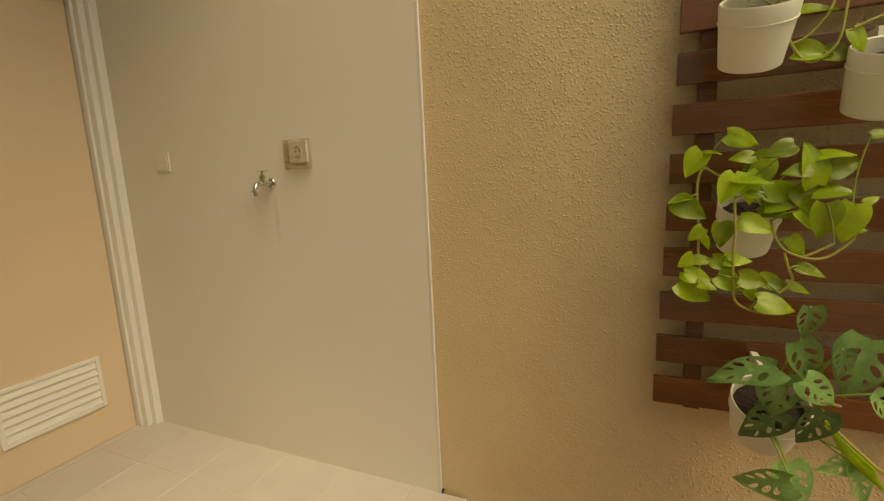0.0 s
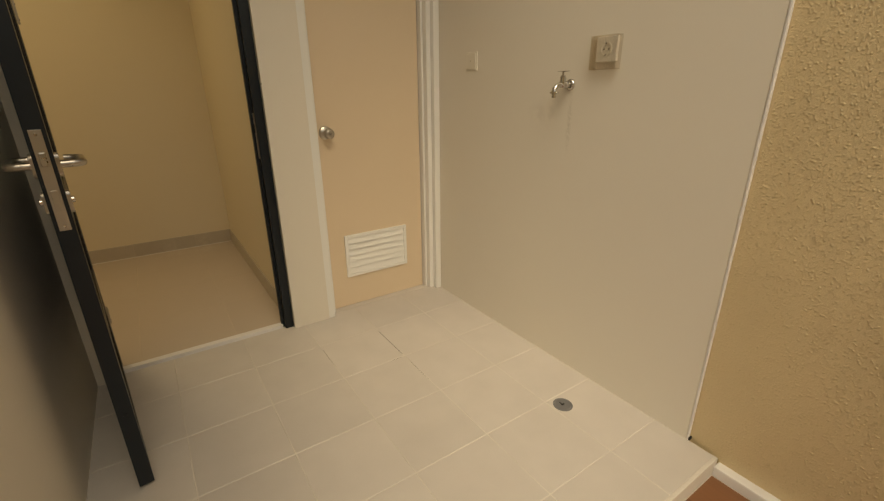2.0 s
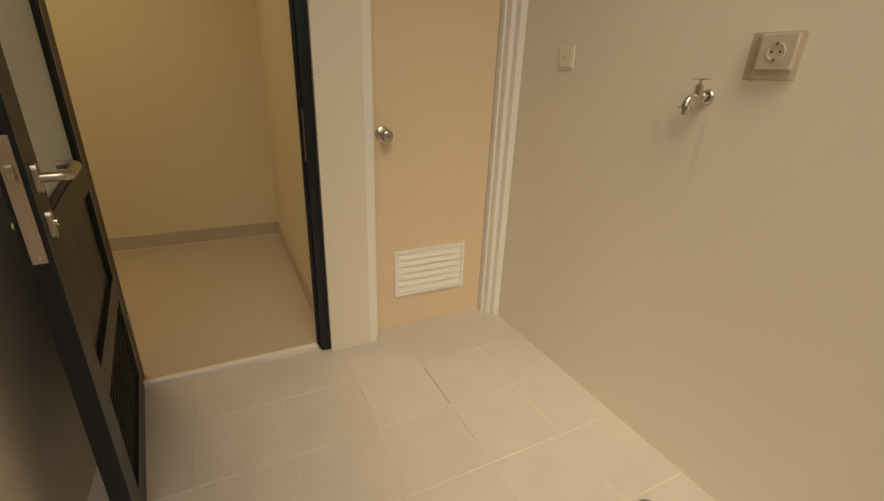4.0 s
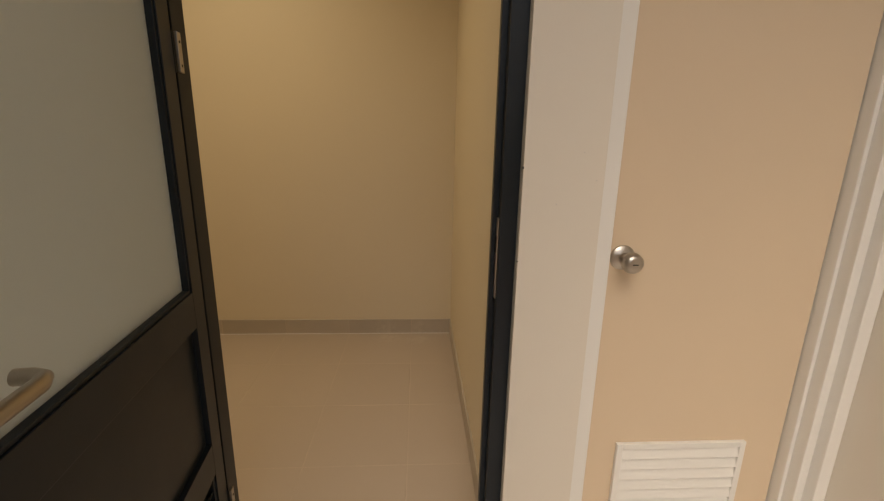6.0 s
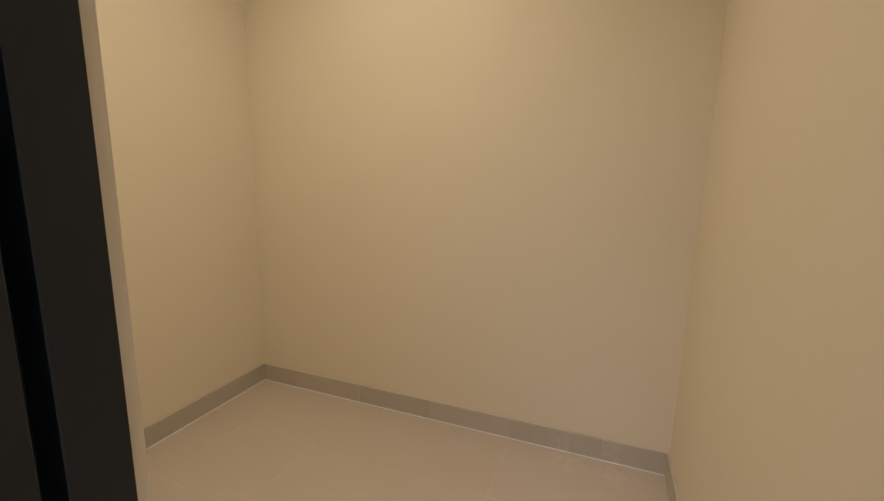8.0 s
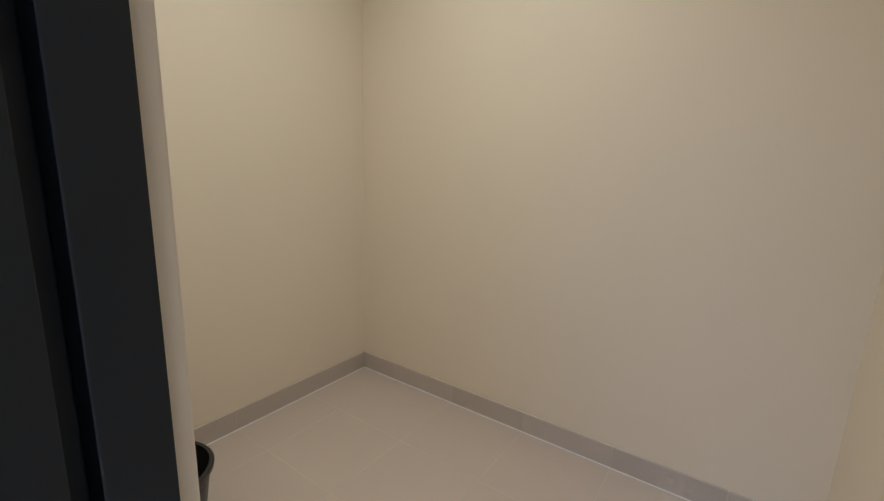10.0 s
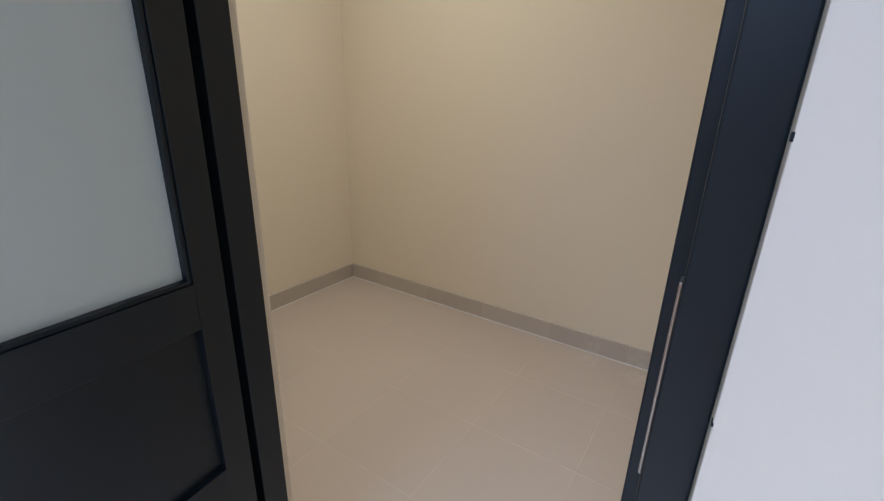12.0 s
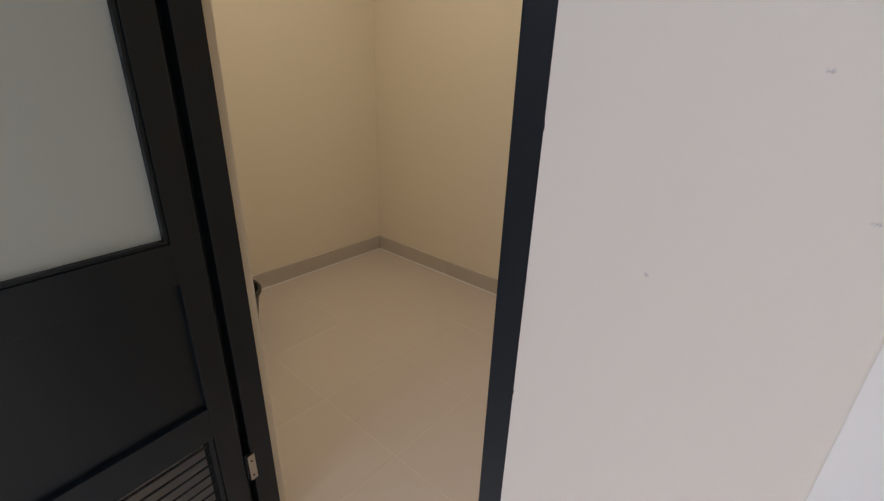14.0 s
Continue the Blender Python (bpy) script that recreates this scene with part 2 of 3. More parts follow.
# ---- stucco wall with raised grains ----
def stucco_wall():
    """A fine sheet near the walk, with thousands of sprayed grains standing proud of it, and a coarse one beyond."""
    y0, y1, z0, z1, x, step = -6.2, WALL_END, -0.06, 3.0, 0.016, 0.0020
    ys = np.concatenate([np.arange(y0, -3.0, 0.15), np.arange(-3.0, y1, step), [y1]])
    zs = np.concatenate([np.arange(z0, 1.78, step), np.arange(1.78, z1, 0.1), [z1]])
    rng = np.random.default_rng(4)
    h = rng.uniform(0, 0.00035, (len(zs), len(ys)))
    a, b, top = int(np.searchsorted(ys, -3.0)), len(ys) - 1, int(np.searchsorted(zs, 1.78))
    k = 5
    gy, gx = np.mgrid[-k:k + 1, -k:k + 1]
    for _ in range(34000):
        i, j = int(rng.integers(k, top - k)), int(rng.integers(a + k, b - k))
        r, q, t = rng.uniform(0.5, 0.85), rng.uniform(0.8, 1.5), rng.uniform(0, 3.14)
        u, v = gx * math.cos(t) + gy * math.sin(t), gy * math.cos(t) - gx * math.sin(t)
        g = (0.55 + 0.85 * (b - j) / (b - a)) * rng.uniform(0.0013, 0.0060) * np.exp(-((u / r) ** 2 + (v / (r * q)) ** 2) ** 1.6)
        h[i - k:i + k + 1, j - k:j + k + 1] = np.maximum(h[i - k:i + k + 1, j - k:j + k + 1], g)
    wave = 0.0016 * np.sin(zs[:, None] * 7.0 + 1.3 * np.sin(ys[None, :] * 5.0)) * np.sin(ys[None, :] * 8.3 + 1.0)
    w = len(ys)
    grid = np.stack(np.broadcast_arrays(x - 0.001 - h - 0.5 * wave, ys[None, :], zs[:, None]), -1).reshape(-1, 3)
    verts = grid.tolist()
    faces = [(j * w + i, (j + 1) * w + i, (j + 1) * w + i + 1, j * w + i + 1) for j in range(len(zs) - 1) for i in range(w - 1)]
    me = bpy.data.meshes.new("wall_stucco")
    me.from_pydata(verts, [], faces)
    me.polygons.foreach_set("use_smooth", [True] * len(faces))
    me.materials.append(M_STUCCO)
    tagged(new("wall_stucco", me), "rough ochre sprayed stucco garden wall", "", "", "structure")
    bm = box(0.03, 0.25, y0, y1, -0.12, z1)
    setting("wall_stucco_core", bm, M_STUCCO, "solid body of ochre stucco wall")


stucco_wall()
bm = box(-0.022, 0.016, -5.0, YARD_END - 0.012, -0.062, -0.022, 0.006)
setting("trim_plinth", bm, M_WHITE, "pale plastered plinth along stucco wall")
# Plaster corner edge; its highlight is put in as a white strip.
bm = box(-0.0025, 0.010, WALL_END - 0.007, WALL_END - 0.0005, 0, ROOF, 0.002)
setting("trim_lit_edge", bm, M_WHITE, "white strip for the lit plaster corner edge of smooth wall")
bm = box(LEFT, 0.0, YARD_END - 0.012, YARD_END, -0.06, 0.001, 0.002)
setting("trim_tile_edge", bm, M_GROUT, "pale mortar edge of raised tiled floor")


# ---- black door frame ----
frame_black = thing("door_frame", (-1.3, 0.06, 0), "black aluminium door frame set in cream wall", "door frame", "", "structure")
for outer, stop, reb, back in ((PIER_R, STOP_R, STOP_R + 0.014, 0.076), (PIER_L, STOP_L, -1.704, 0.112)):
    part("jamb", box(reb, outer, 0.026, 0.056, 0.0, DOOR_TOP, 0.002), M_BLACK, frame_black)
    part("stop", box(stop, outer, 0.056, back, 0.0, DOOR_TOP, 0.002), M_BLACK, frame_black)
part("head", box(PIER_L, PIER_R, 0.026, 0.112, DOOR_TOP - 0.043, DOOR_TOP - 0.0005, 0.002), M_BLACK, frame_black)
for z, h in ((1.202, 0.006), (0.9875, 0.003)):
    part("paint_chip", box(PIER_R - 0.0008, PIER_R + 0.0009, -0.0006, 0.008, z, z + h, 0.0004), M_BLACK, frame_black, "black paint chip over wall edge")
part("strike_plate", box(STOP_R + 0.0108, STOP_R + 0.0138, 0.036, 0.0545, 0.884, 1.085, 0.001), M_STEEL, frame_black, "brushed steel strike plate")
part("latch_hole", box(STOP_R + 0.0102, STOP_R + 0.0110, 0.041, 0.050, 1.00, 1.04), M_DARK, frame_black, "dark latch slot")
bm = box(STOP_L - 0.050, STOP_L - 0.020, 0.112, ROOM_F + 0.001, 0, DOOR_TOP, 0.003)
setting("trim_reveal_west", bm, M_ROOM, "pale plaster reveal behind black frame")
bm = box(STOP_R + 0.02, ROOM_R + 0.002, 0.076, ROOM_F + 0.001, 0, DOOR_TOP, 0.003)
setting("trim_reveal_east", bm, M_ROOM, "pale plaster reveal behind black frame")
bm = box(STOP_L - 0.005, STOP_R + 0.005, 0.046, 0.078, -0.01, SLAB + 0.0015, 0.002)
setting("threshold", bm, M_WHITE, "white stone threshold strip between two floors")


# ---- open black glazed door ----
LEAF_W, LEAF_H, LEAF_T = 0.752, 2.045, 0.040
ST_H, ST_L = 0.056, 0.113
leaf = thing("door_1", (-1.661, 0.035, 0.0), "black aluminium door with frosted glass standing open", "door", "", "structure", rz=-83.6)


def leaf_box(name, x0, x1, z0, z1, y0=-LEAF_T, y1=0.0, m=None, bev=0.0013, parent=None, label=""):
    return part(name, box(x0, x1, y0, y1, z0, z1, bev), m or M_BLACK, parent or leaf, label, local=True)


G0, G1 = 0.921, 1.93
P0, P1 = 0.525, 0.836
L0, L1 = 0.115, 0.440
leaf_box("hinge_stile", 0, ST_H, 0.012, LEAF_H)
leaf_box("lock_stile", LEAF_W - ST_L, LEAF_W, 0.012, LEAF_H)
XA, XB = ST_H, LEAF_W - ST_L
leaf_box("top_rail", XA, XB, G1, LEAF_H)
leaf_box("middle_rail", XA, XB, P1, G0)
leaf_box("lower_rail", XA, XB, L1, P0)
leaf_box("bottom_rail", XA, XB, 0.012, L0)
leaf_box("glass_pane", XA + 0.002, XB - 0.002, G0 + 0.002, G1 - 0.002, -0.024, -0.018, M_FROST, 0, label="frosted glass pane")
leaf_box("lower_panel", XA, XB, P0, P1, -0.027, -0.013, bev=0)
for a, b, c, d in ((XA, XA + 0.007, G0, G1), (XB - 0.007, XB, G0, G1), (XA + 0.007, XB - 0.007, G0, G0 + 0.007), (XA + 0.007, XB - 0.007, G1 - 0.007, G1)):
    leaf_box("glazing_bead", a, b, c, d, -0.0185, -0.004)
for k in range(11):
    z = L0 + 0.014 + k * 0.0285
    bm = box(XA + 0.012, XB - 0.012, -0.002, 0.002, -0.016, 0.016, 0.001)
    bm.transform(Matrix.Translation((0, -0.018, z)) @ Matrix.Rotation(radians(-42), 4, "X"))
    part("louvre_slat", bm, M_BLACK, leaf, local=True)
leaf_box("louvre_frame", XA, XA + 0.012, L0, L1, -0.036, -0.004)
leaf_box("louvre_frame", XB - 0.012, XB, L0, L1, -0.036, -0.004)
# lock: face plate on the edge, levers and key escutcheon on both faces
plate = part("lock_face_plate", box(LEAF_W, LEAF_W + 0.003, -0.032, -0.008, 0.851, 1.093, 0.001), M_STEEL, leaf, "brushed steel lock face plate", local=True)
part("latch_bolt", box(LEAF_W + 0.003, LEAF_W + 0.011, -0.027, -0.013, 1.009, 1.042, 0.003), M_STEEL, plate, "steel latch bolt", local=True)
part("dead_bolt", box(LEAF_W + 0.003, LEAF_W + 0.005, -0.027, -0.013, 0.901, 0.951, 0.001), M_STEEL, plate, "steel dead bolt", local=True)
for z in (0.862, 0.904, 1.082):
    part("screw", revolve([(0.0035, 0), (0.003, 0.0012), (0, 0.0014)], (LEAF_W + 0.003, -0.020, z), (1, 0, 0), 14), M_CHROME, plate, local=True)
part("edge_screw", revolve([(0.006, 0), (0.005, 0.002), (0, 0.0024)], (LEAF_W, -0.020, 0.28), (1, 0, 0), 16), M_BLACK, leaf, local=True)
LX = LEAF_W - 0.052
for s in (1, -1):
    y = 0.0 if s > 0 else -LEAF_T
    lev = part("lever_handle", tube(bend((LX, y + s * 0.004, 1.006), (LX, y + s * 0.052, 1.006), (LX - 0.115, y + s * 0.052, 1.006), 0.018)
                                    + [(LX - 0.128, y + s * 0.046, 1.006), (LX - 0.133, y + s * 0.034, 1.006), (LX - 0.133, y + s * 0.016, 1.006)], 0.0095, 14),
               M_STEEL, leaf, "brushed steel lever handle with returned end", local=True, smooth=True)
    for nm, z, h in (("rose", 1.006, 0.030), ("key_escutcheon", 0.913, 0.030)):
        bm = bmesh.new()
        ring = [(math.cos(a) * 0.0135, math.sin(a) * 0.0135 + (h - 0.0135) * (1 if math.sin(a) > 0 else -1)) for a in (2 * math.pi * (k + 0.5) / 28 for k in range(28))]
        lo = [bm.verts.new((LX + u * 1.05, y, z + w)) for u, w in ring]
        hi = [bm.verts.new((LX + u, y + s * 0.008, z + w * 0.97)) for u, w in ring]
        for k in range(28):
            bm.faces.new((lo[k], lo[(k + 1) % 28], hi[(k + 1) % 28], hi[k]))
        bm.faces.new(hi)
        bmesh.ops.recalc_face_normals(bm, faces=bm.faces)
        esc = part(nm, bm, M_STEEL, lev, local=True)
        if nm != "rose":
            part("key_cylinder", revolve([(0.0085, 0), (0.0085, 0.0135), (0.0075, 0.0145), (0, 0.0145)], (LX, y, z + 0.004), (0, s, 0), 20), M_CHROME, leaf, "steel key cylinder", local=True)
            part("key_slot", box(LX - 0.001, LX + 0.001, y + s * 0.0146, y + s * 0.0150, z - 0.001, z + 0.009), M_DARK, leaf, local=True)
for z in (0.250, 1.390, 1.86):
    hg = part("hinge", box(-0.025, -0.006, 0.003, 0.009, z, z + 0.080, 0.001), M_STEEL, leaf, "steel butt hinge plate", local=True)
    for dz in (0.014, 0.061):
        part("screw", revolve([(0.003, 0), (0.0026, 0.001), (0, 0.0012)], (-0.015, 0.009, z + dz), (0, 1, 0), 12), M_DARK, hg, local=True)
    part("hinge_pin", tube([(-0.008, -0.006, z), (-0.008, -0.006, z + 0.080)], 0.0055, 12), M_BLACK, hg, local=True, smooth=True)

# ---- beige door and its white frame ----
frame_white = thing("door_frame", (-0.37, 0.05, 0), "white moulded plastic frame of beige door", "door frame", "", "structure")
DL, DR, DY = -0.672, -0.078, 0.084
part("casing", box(DOOR_L - 0.004, DOOR_L + 0.036, 0.003, 0.1365, 0, DOOR_TOP - 0.001, 0.003), M_PVC, frame_white)
part("casing_step", box(DOOR_L + 0.036, DL - 0.004, 0.050, 0.14, 0, DOOR_TOP - 0.001, 0.003), M_PVC, frame_white)
part("casing", box(-0.036, -0.0005, -0.012, 0.14, 0, DOOR_TOP - 0.001, 0.003), M_PVC, frame_white)
part("casing_step", box(-0.062, -0.036, 0.018, 0.14, 0, DOOR_TOP - 0.001, 0.003), M_PVC, frame_white)
part("casing_bead", box(DR + 0.004, -0.062, 0.052, 0.14, 0, DOOR_TOP - 0.001, 0.003), M_PVC, frame_white)
part("head", box(DL - 0.004, DR + 0.004, 0.010, 0.14, DOOR_TOP - 0.06, DOOR_TOP - 0.001, 0.003), M_PVC, frame_white)
door = thing("door_2", (-0.37, DY, 0), "closed plain peach-beige door with white vent", "door", "", "structure")
part("leaf", box(DL, DR, DY, DY + 0.035, 0.002, DOOR_TOP - 0.064, 0.002), M_DOOR, door)
VX0, VX1, VZ0, VZ1 = -0.578, -0.192, 0.180, 0.426
bm = bmesh.new()
for a, b, c, d in ((VX0, VX0 + 0.018, VZ0, VZ1), (VX1 - 0.018, VX1, VZ0, VZ1), (VX0 + 0.018, VX1 - 0.018, VZ0, VZ0 + 0.018), (VX0 + 0.018, VX1 - 0.018, VZ1 - 0.018, VZ1)):
    box(a, b, DY - 0.0125, DY - 0.0005, c, d, 0.0015, bm)
vent = part("vent_frame", bm, M_PVC, door, "white plastic vent frame")
part("vent_back", box(VX0 + 0.012, VX1 - 0.012, DY - 0.0016, DY - 0.0006, VZ0 + 0.012, VZ1 - 0.012), M_PVC, door)
for k in range(6):
    z = VZ0 + 0.036 + k * 0.0352
    bm = box(VX0 + 0.017, VX1 - 0.017, -0.001, 0.001, -0.0174, 0.0174, 0.0006)
    bm.transform(Matrix.Translation((0, DY - 0.0075, z)) @ Matrix.Rotation(radians(-15), 4, "X"))
    part("vent_slat", bm, M_PVC, door)
KX, KZ = -0.627, 0.978
knob = part("door_knob", revolve([(0.011, 0.0), (0.011, 0.026), (0.016, 0.031), (0.0235, 0.040), (0.0265, 0.050), (0.0245, 0.060), (0.017, 0.067), (0.012, 0.068), (0.0, 0.068)],
                                (KX, DY - 0.004, KZ), (0, -1, 0), 36), M_STEEL, door, "brushed steel round door knob", smooth=True)
part("rose", revolve([(0.033, 0), (0.032, 0.005), (0.024, 0.011), (0.014, 0.013), (0.012, 0.02)], (KX, DY, KZ), (0, -1, 0), 36), M_STEEL, knob, smooth=True)
part("key_slot", box(KX - 0.007, KX + 0.007, DY - 0.0733, DY - 0.0721, KZ - 0.0013, KZ + 0.0013), M_DARK, knob)


# ---- things on the tap wall ----
def light_switch():
    t = thing("light_switch", (0, -0.302, 1.300), "small white single light switch on cream wall", "switch")
    part("base_plate", box(-0.006, 0, -0.340, -0.256, 1.262, 1.344, 0.002), M_CREAM, t)
    part("rocker", box(-0.0085, -0.0055, -0.330, -0.266, 1.269, 1.337, 0.002), M_CREAM, t)
    part("indicator", revolve([(0.003, 0), (0.0028, 0.0012), (0, 0.0014)], (-0.0085, -0.296, 1.305), (-1, 0, 0), 14), M_CHROME, t)


def power_socket():
    y, z = -1.060, 1.302
    t = thing("power_socket", (0, y, z), "white power socket under clear splash cover", "socket")
    part("base_plate", box(-0.012, 0, y - 0.041, y + 0.041, z - 0.041, z + 0.041, 0.003), M_PVC, t)
    well = part("socket_well", revolve([(0.0215, 0.0), (0.0215, 0.003), (0.0185, 0.0032), (0.0180, 0.0006), (0, 0.0004)], (-0.012, y, z), (-1, 0, 0), 32), M_PVC, t)
    for s in (-1, 1):
        part("pin_hole", revolve([(0.0028, 0), (0.0028, 0.0006), (0, 0.0007)], (-0.0125, y + s * 0.0095, z), (-1, 0, 0), 12), M_DARK, well)
    for s in (-1, 1):
        part("earth_clip", box(-0.0155, -0.0145, y - 0.003, y + 0.003, z + s * 0.0185 - 0.002, z + s * 0.0185 + 0.002), M_DARK, well)
    z -= 0.011
    hy, hz, d, w = 0.053, 0.054, 0.028, 0.0025
    bm = bmesh.new()
    for a, b, c, e in ((-hy, -hy + w, -hz, hz), (hy - w, hy, -hz, hz), (-hy + w, hy - w, -hz, -hz + w), (-hy + w, hy - w, hz - w, hz)):
        box(-d, -0.0005, y + a, y + b, z + c, z + e, 0, bm)
    part("cover_frame", bm, M_CLEAR, t, "clear acrylic splash cover")
    lid = part("cover_lid", box(-d - 0.003, -d, y - hy, y + hy, z - hz, z + hz, 0.001), M_CLEAR, t, "clear acrylic lid")
    part("lid_catch", box(-d - 0.006, -d - 0.003, y + 0.022, y + 0.034, z - hz - 0.004, z - hz + 0.005, 0.001), M_CLEAR, lid)


def water_tap():
    y, z = -0.908, 1.190
    t = thing("water_tap", (0, y, z), "chrome garden tap on cream wall", "tap")
    part("flange", revolve([(0.021, 0), (0.0205, 0.004), (0.016, 0.009), (0.012, 0.010)], (0, y, z), (-1, 0, 0), 32), M_CHROME, t, smooth=True)
    part("inlet", revolve([(0.0095, 0.004), (0.0095, 0.020), (0.0125, 0.021), (0.0125, 0.029), (0.010, 0.031), (0.010, 0.040)], (0, y, z), (-1, 0, 0), 24), M_CHROME, t, smooth=True)
    part("valve_body", revolve([(0, -0.012), (0.010, -0.011), (0.0135, -0.003), (0.0135, 0.008), (0.0115, 0.010), (0.0115, 0.026), (0.0095, 0.028), (0.0095, 0.032), (0.004, 0.033), (0.004, 0.044), (0, 0.044)],
                               (-0.046, y, z), (0, 0, 1), 24), M_CHROME, t, smooth=True)
    spout = part("spout", tube([(-0.048, y, z - 0.003), (-0.064, y, z - 0.001), (-0.078, y, z - 0.005), (-0.086, y, z - 0.015), (-0.088, y, z - 0.027)], [0.0085, 0.0085, 0.009, 0.0095, 0.0095], 16), M_CHROME, t, smooth=True)
    part("nozzle", revolve([(0.0120, 0), (0.0120, 0.008), (0.008, 0.009), (0.0078, 0.023), (0.006, 0.023), (0.006, 0.014)], (-0.088, y, z - 0.024), (0, 0, -1), 20), M_CHROME, spout, smooth=True)
    for d in (-1, 1):
        part("nozzle_screw", tube([(-0.088, y + d * 0.010, z - 0.029), (-0.088, y + d * 0.019, z - 0.029)], 0.0032, 10), M_CHROME, spout)
    bm = revolve([(0, -0.0025), (0.5, -0.0018), (0.85, -0.0008), (1, 0.0), (0.85, 0.0012), (0.4, 0.0028), (0, 0.0032)], (0, 0, 0), (0, 0, 1), 36)
    for v in bm.verts:
        v.co = Vector((v.co.x * 0.0095 - 0.046, v.co.y * 0.032 + y, v.co.z + z + 0.045 + 0.002 * abs(v.co.y)))
    part("handle", bm, M_CHROME, t, "flat chrome T-bar handle", smooth=True)


light_switch()
power_socket()
water_tap()


def floor_drain():
    t = thing("floor_drain", (-0.224, -1.202, 0), "small round grey floor drain in tile", "drain")
    part("rim", revolve([(0.038, 0.0), (0.038, 0.002), (0.036, 0.0032), (0.032, 0.0032), (0.031, 0.001)], (-0.224, -1.202, 0), (0, 0, 1), 40), M_DRAIN, t, smooth=True)
    part("cover", revolve([(0.031, 0.0004), (0.0305, 0.0022), (0, 0.0022)], (-0.224, -1.202, 0), (0, 0, 1), 40), M_DRAIN, t)
    part("grip", box(-0.232, -0.216, -1.205, -1.199, 0.002, 0.005, 0.001), M_DARK, t)
    part("grip", box(-0.229, -0.225, -1.199, -1.187, 0.002, 0.005, 0.001), M_DARK, t)


floor_drain()


def bucket():
    c = (-2.69, 0.44, SLAB)
    t = thing("bucket", c, "black plastic bucket on tiled floor", "bucket")
    part("body", revolve([(0, 0.004), (0.108, 0.004), (0.112, 0.0), (0.116, 0.006), (0.149, 0.236), (0.145, 0.236), (0.112, 0.012), (0, 0.010)], c, (0, 0, 1), 48), M_RUBBER, t, smooth=True)
    part("rim", revolve([(0.145, 0.232), (0.158, 0.232), (0.160, 0.244), (0.155, 0.250), (0.145, 0.248), (0.144, 0.232)], c, (0, 0, 1), 48), M_RUBBER, t, smooth=True)


bucket()


# ---- plant wall ----
def leaf_material(name, dark, light, trans, rand):
    m = mat(name, dark, 0.27, var=0.22, scale=22, fine=160, bump=0.25, bump_d=0.001, tint=light, rand=rand)
    nt = m.node_tree
    b = nt.nodes["Principled BSDF"]
    src = b.inputs["Base Color"].links[0].from_socket
    t = nt.nodes.new("ShaderNodeBsdfTranslucent")
    nt.links.new(src, t.inputs["Color"])
    mx = nt.nodes.new("ShaderNodeMixShader")
    mx.inputs[0].default_value = trans
    nt.links.new(b.outputs[0], mx.inputs[1])
    nt.links.new(t.outputs[0], mx.inputs[2])
    nt.links.new(mx.outputs[0], nt.nodes["Material Output"].inputs[0])
    return m


M_POTHOS = leaf_material("lime_green_leaf", (0.12, 0.27, 0.016), (0.46, 0.60, 0.045), 0.38, 0.38)
# The wide tone spread also puts lit and shaded leaves into the colour.
M_MONST = leaf_material("deep_green_leaf", (0.024, 0.095, 0.020), (0.30, 0.52, 0.17), 0.25, 0.58)
M_VINE = mat("yellow_green_stem", (0.38, 0.36, 0.08), 0.5, var=0.2, scale=30, fine=200)
M_STALK = mat("green_stem", (0.24, 0.33, 0.06), 0.5, var=0.2, scale=30, fine=200)
M_DRY = mat("dry_brown_stem", (0.42, 0.30, 0.17), 0.6, var=0.2, scale=30, fine=200)
M_SLAT = mat("dark_stained_wood", (0.068, 0.022, 0.006), 0.27, var=0.5, scale=22, fine=170, bump=0.35, bump_d=0.0012, tint=(0.135, 0.049, 0.014), rand=0.22, stretch=(1, 0.07, 1))
M_POT = mat("cream_white_pot_plastic", (0.80, 0.79, 0.68), 0.4, var=0.05, scale=12, fine=120, bump=0.04, bump_d=0.0005)
M_SOIL = mat("dark_potting_soil", (0.035, 0.022, 0.014), 0.9, var=0.4, scale=60, fine=220, bump=0.9, bump_d=0.006)


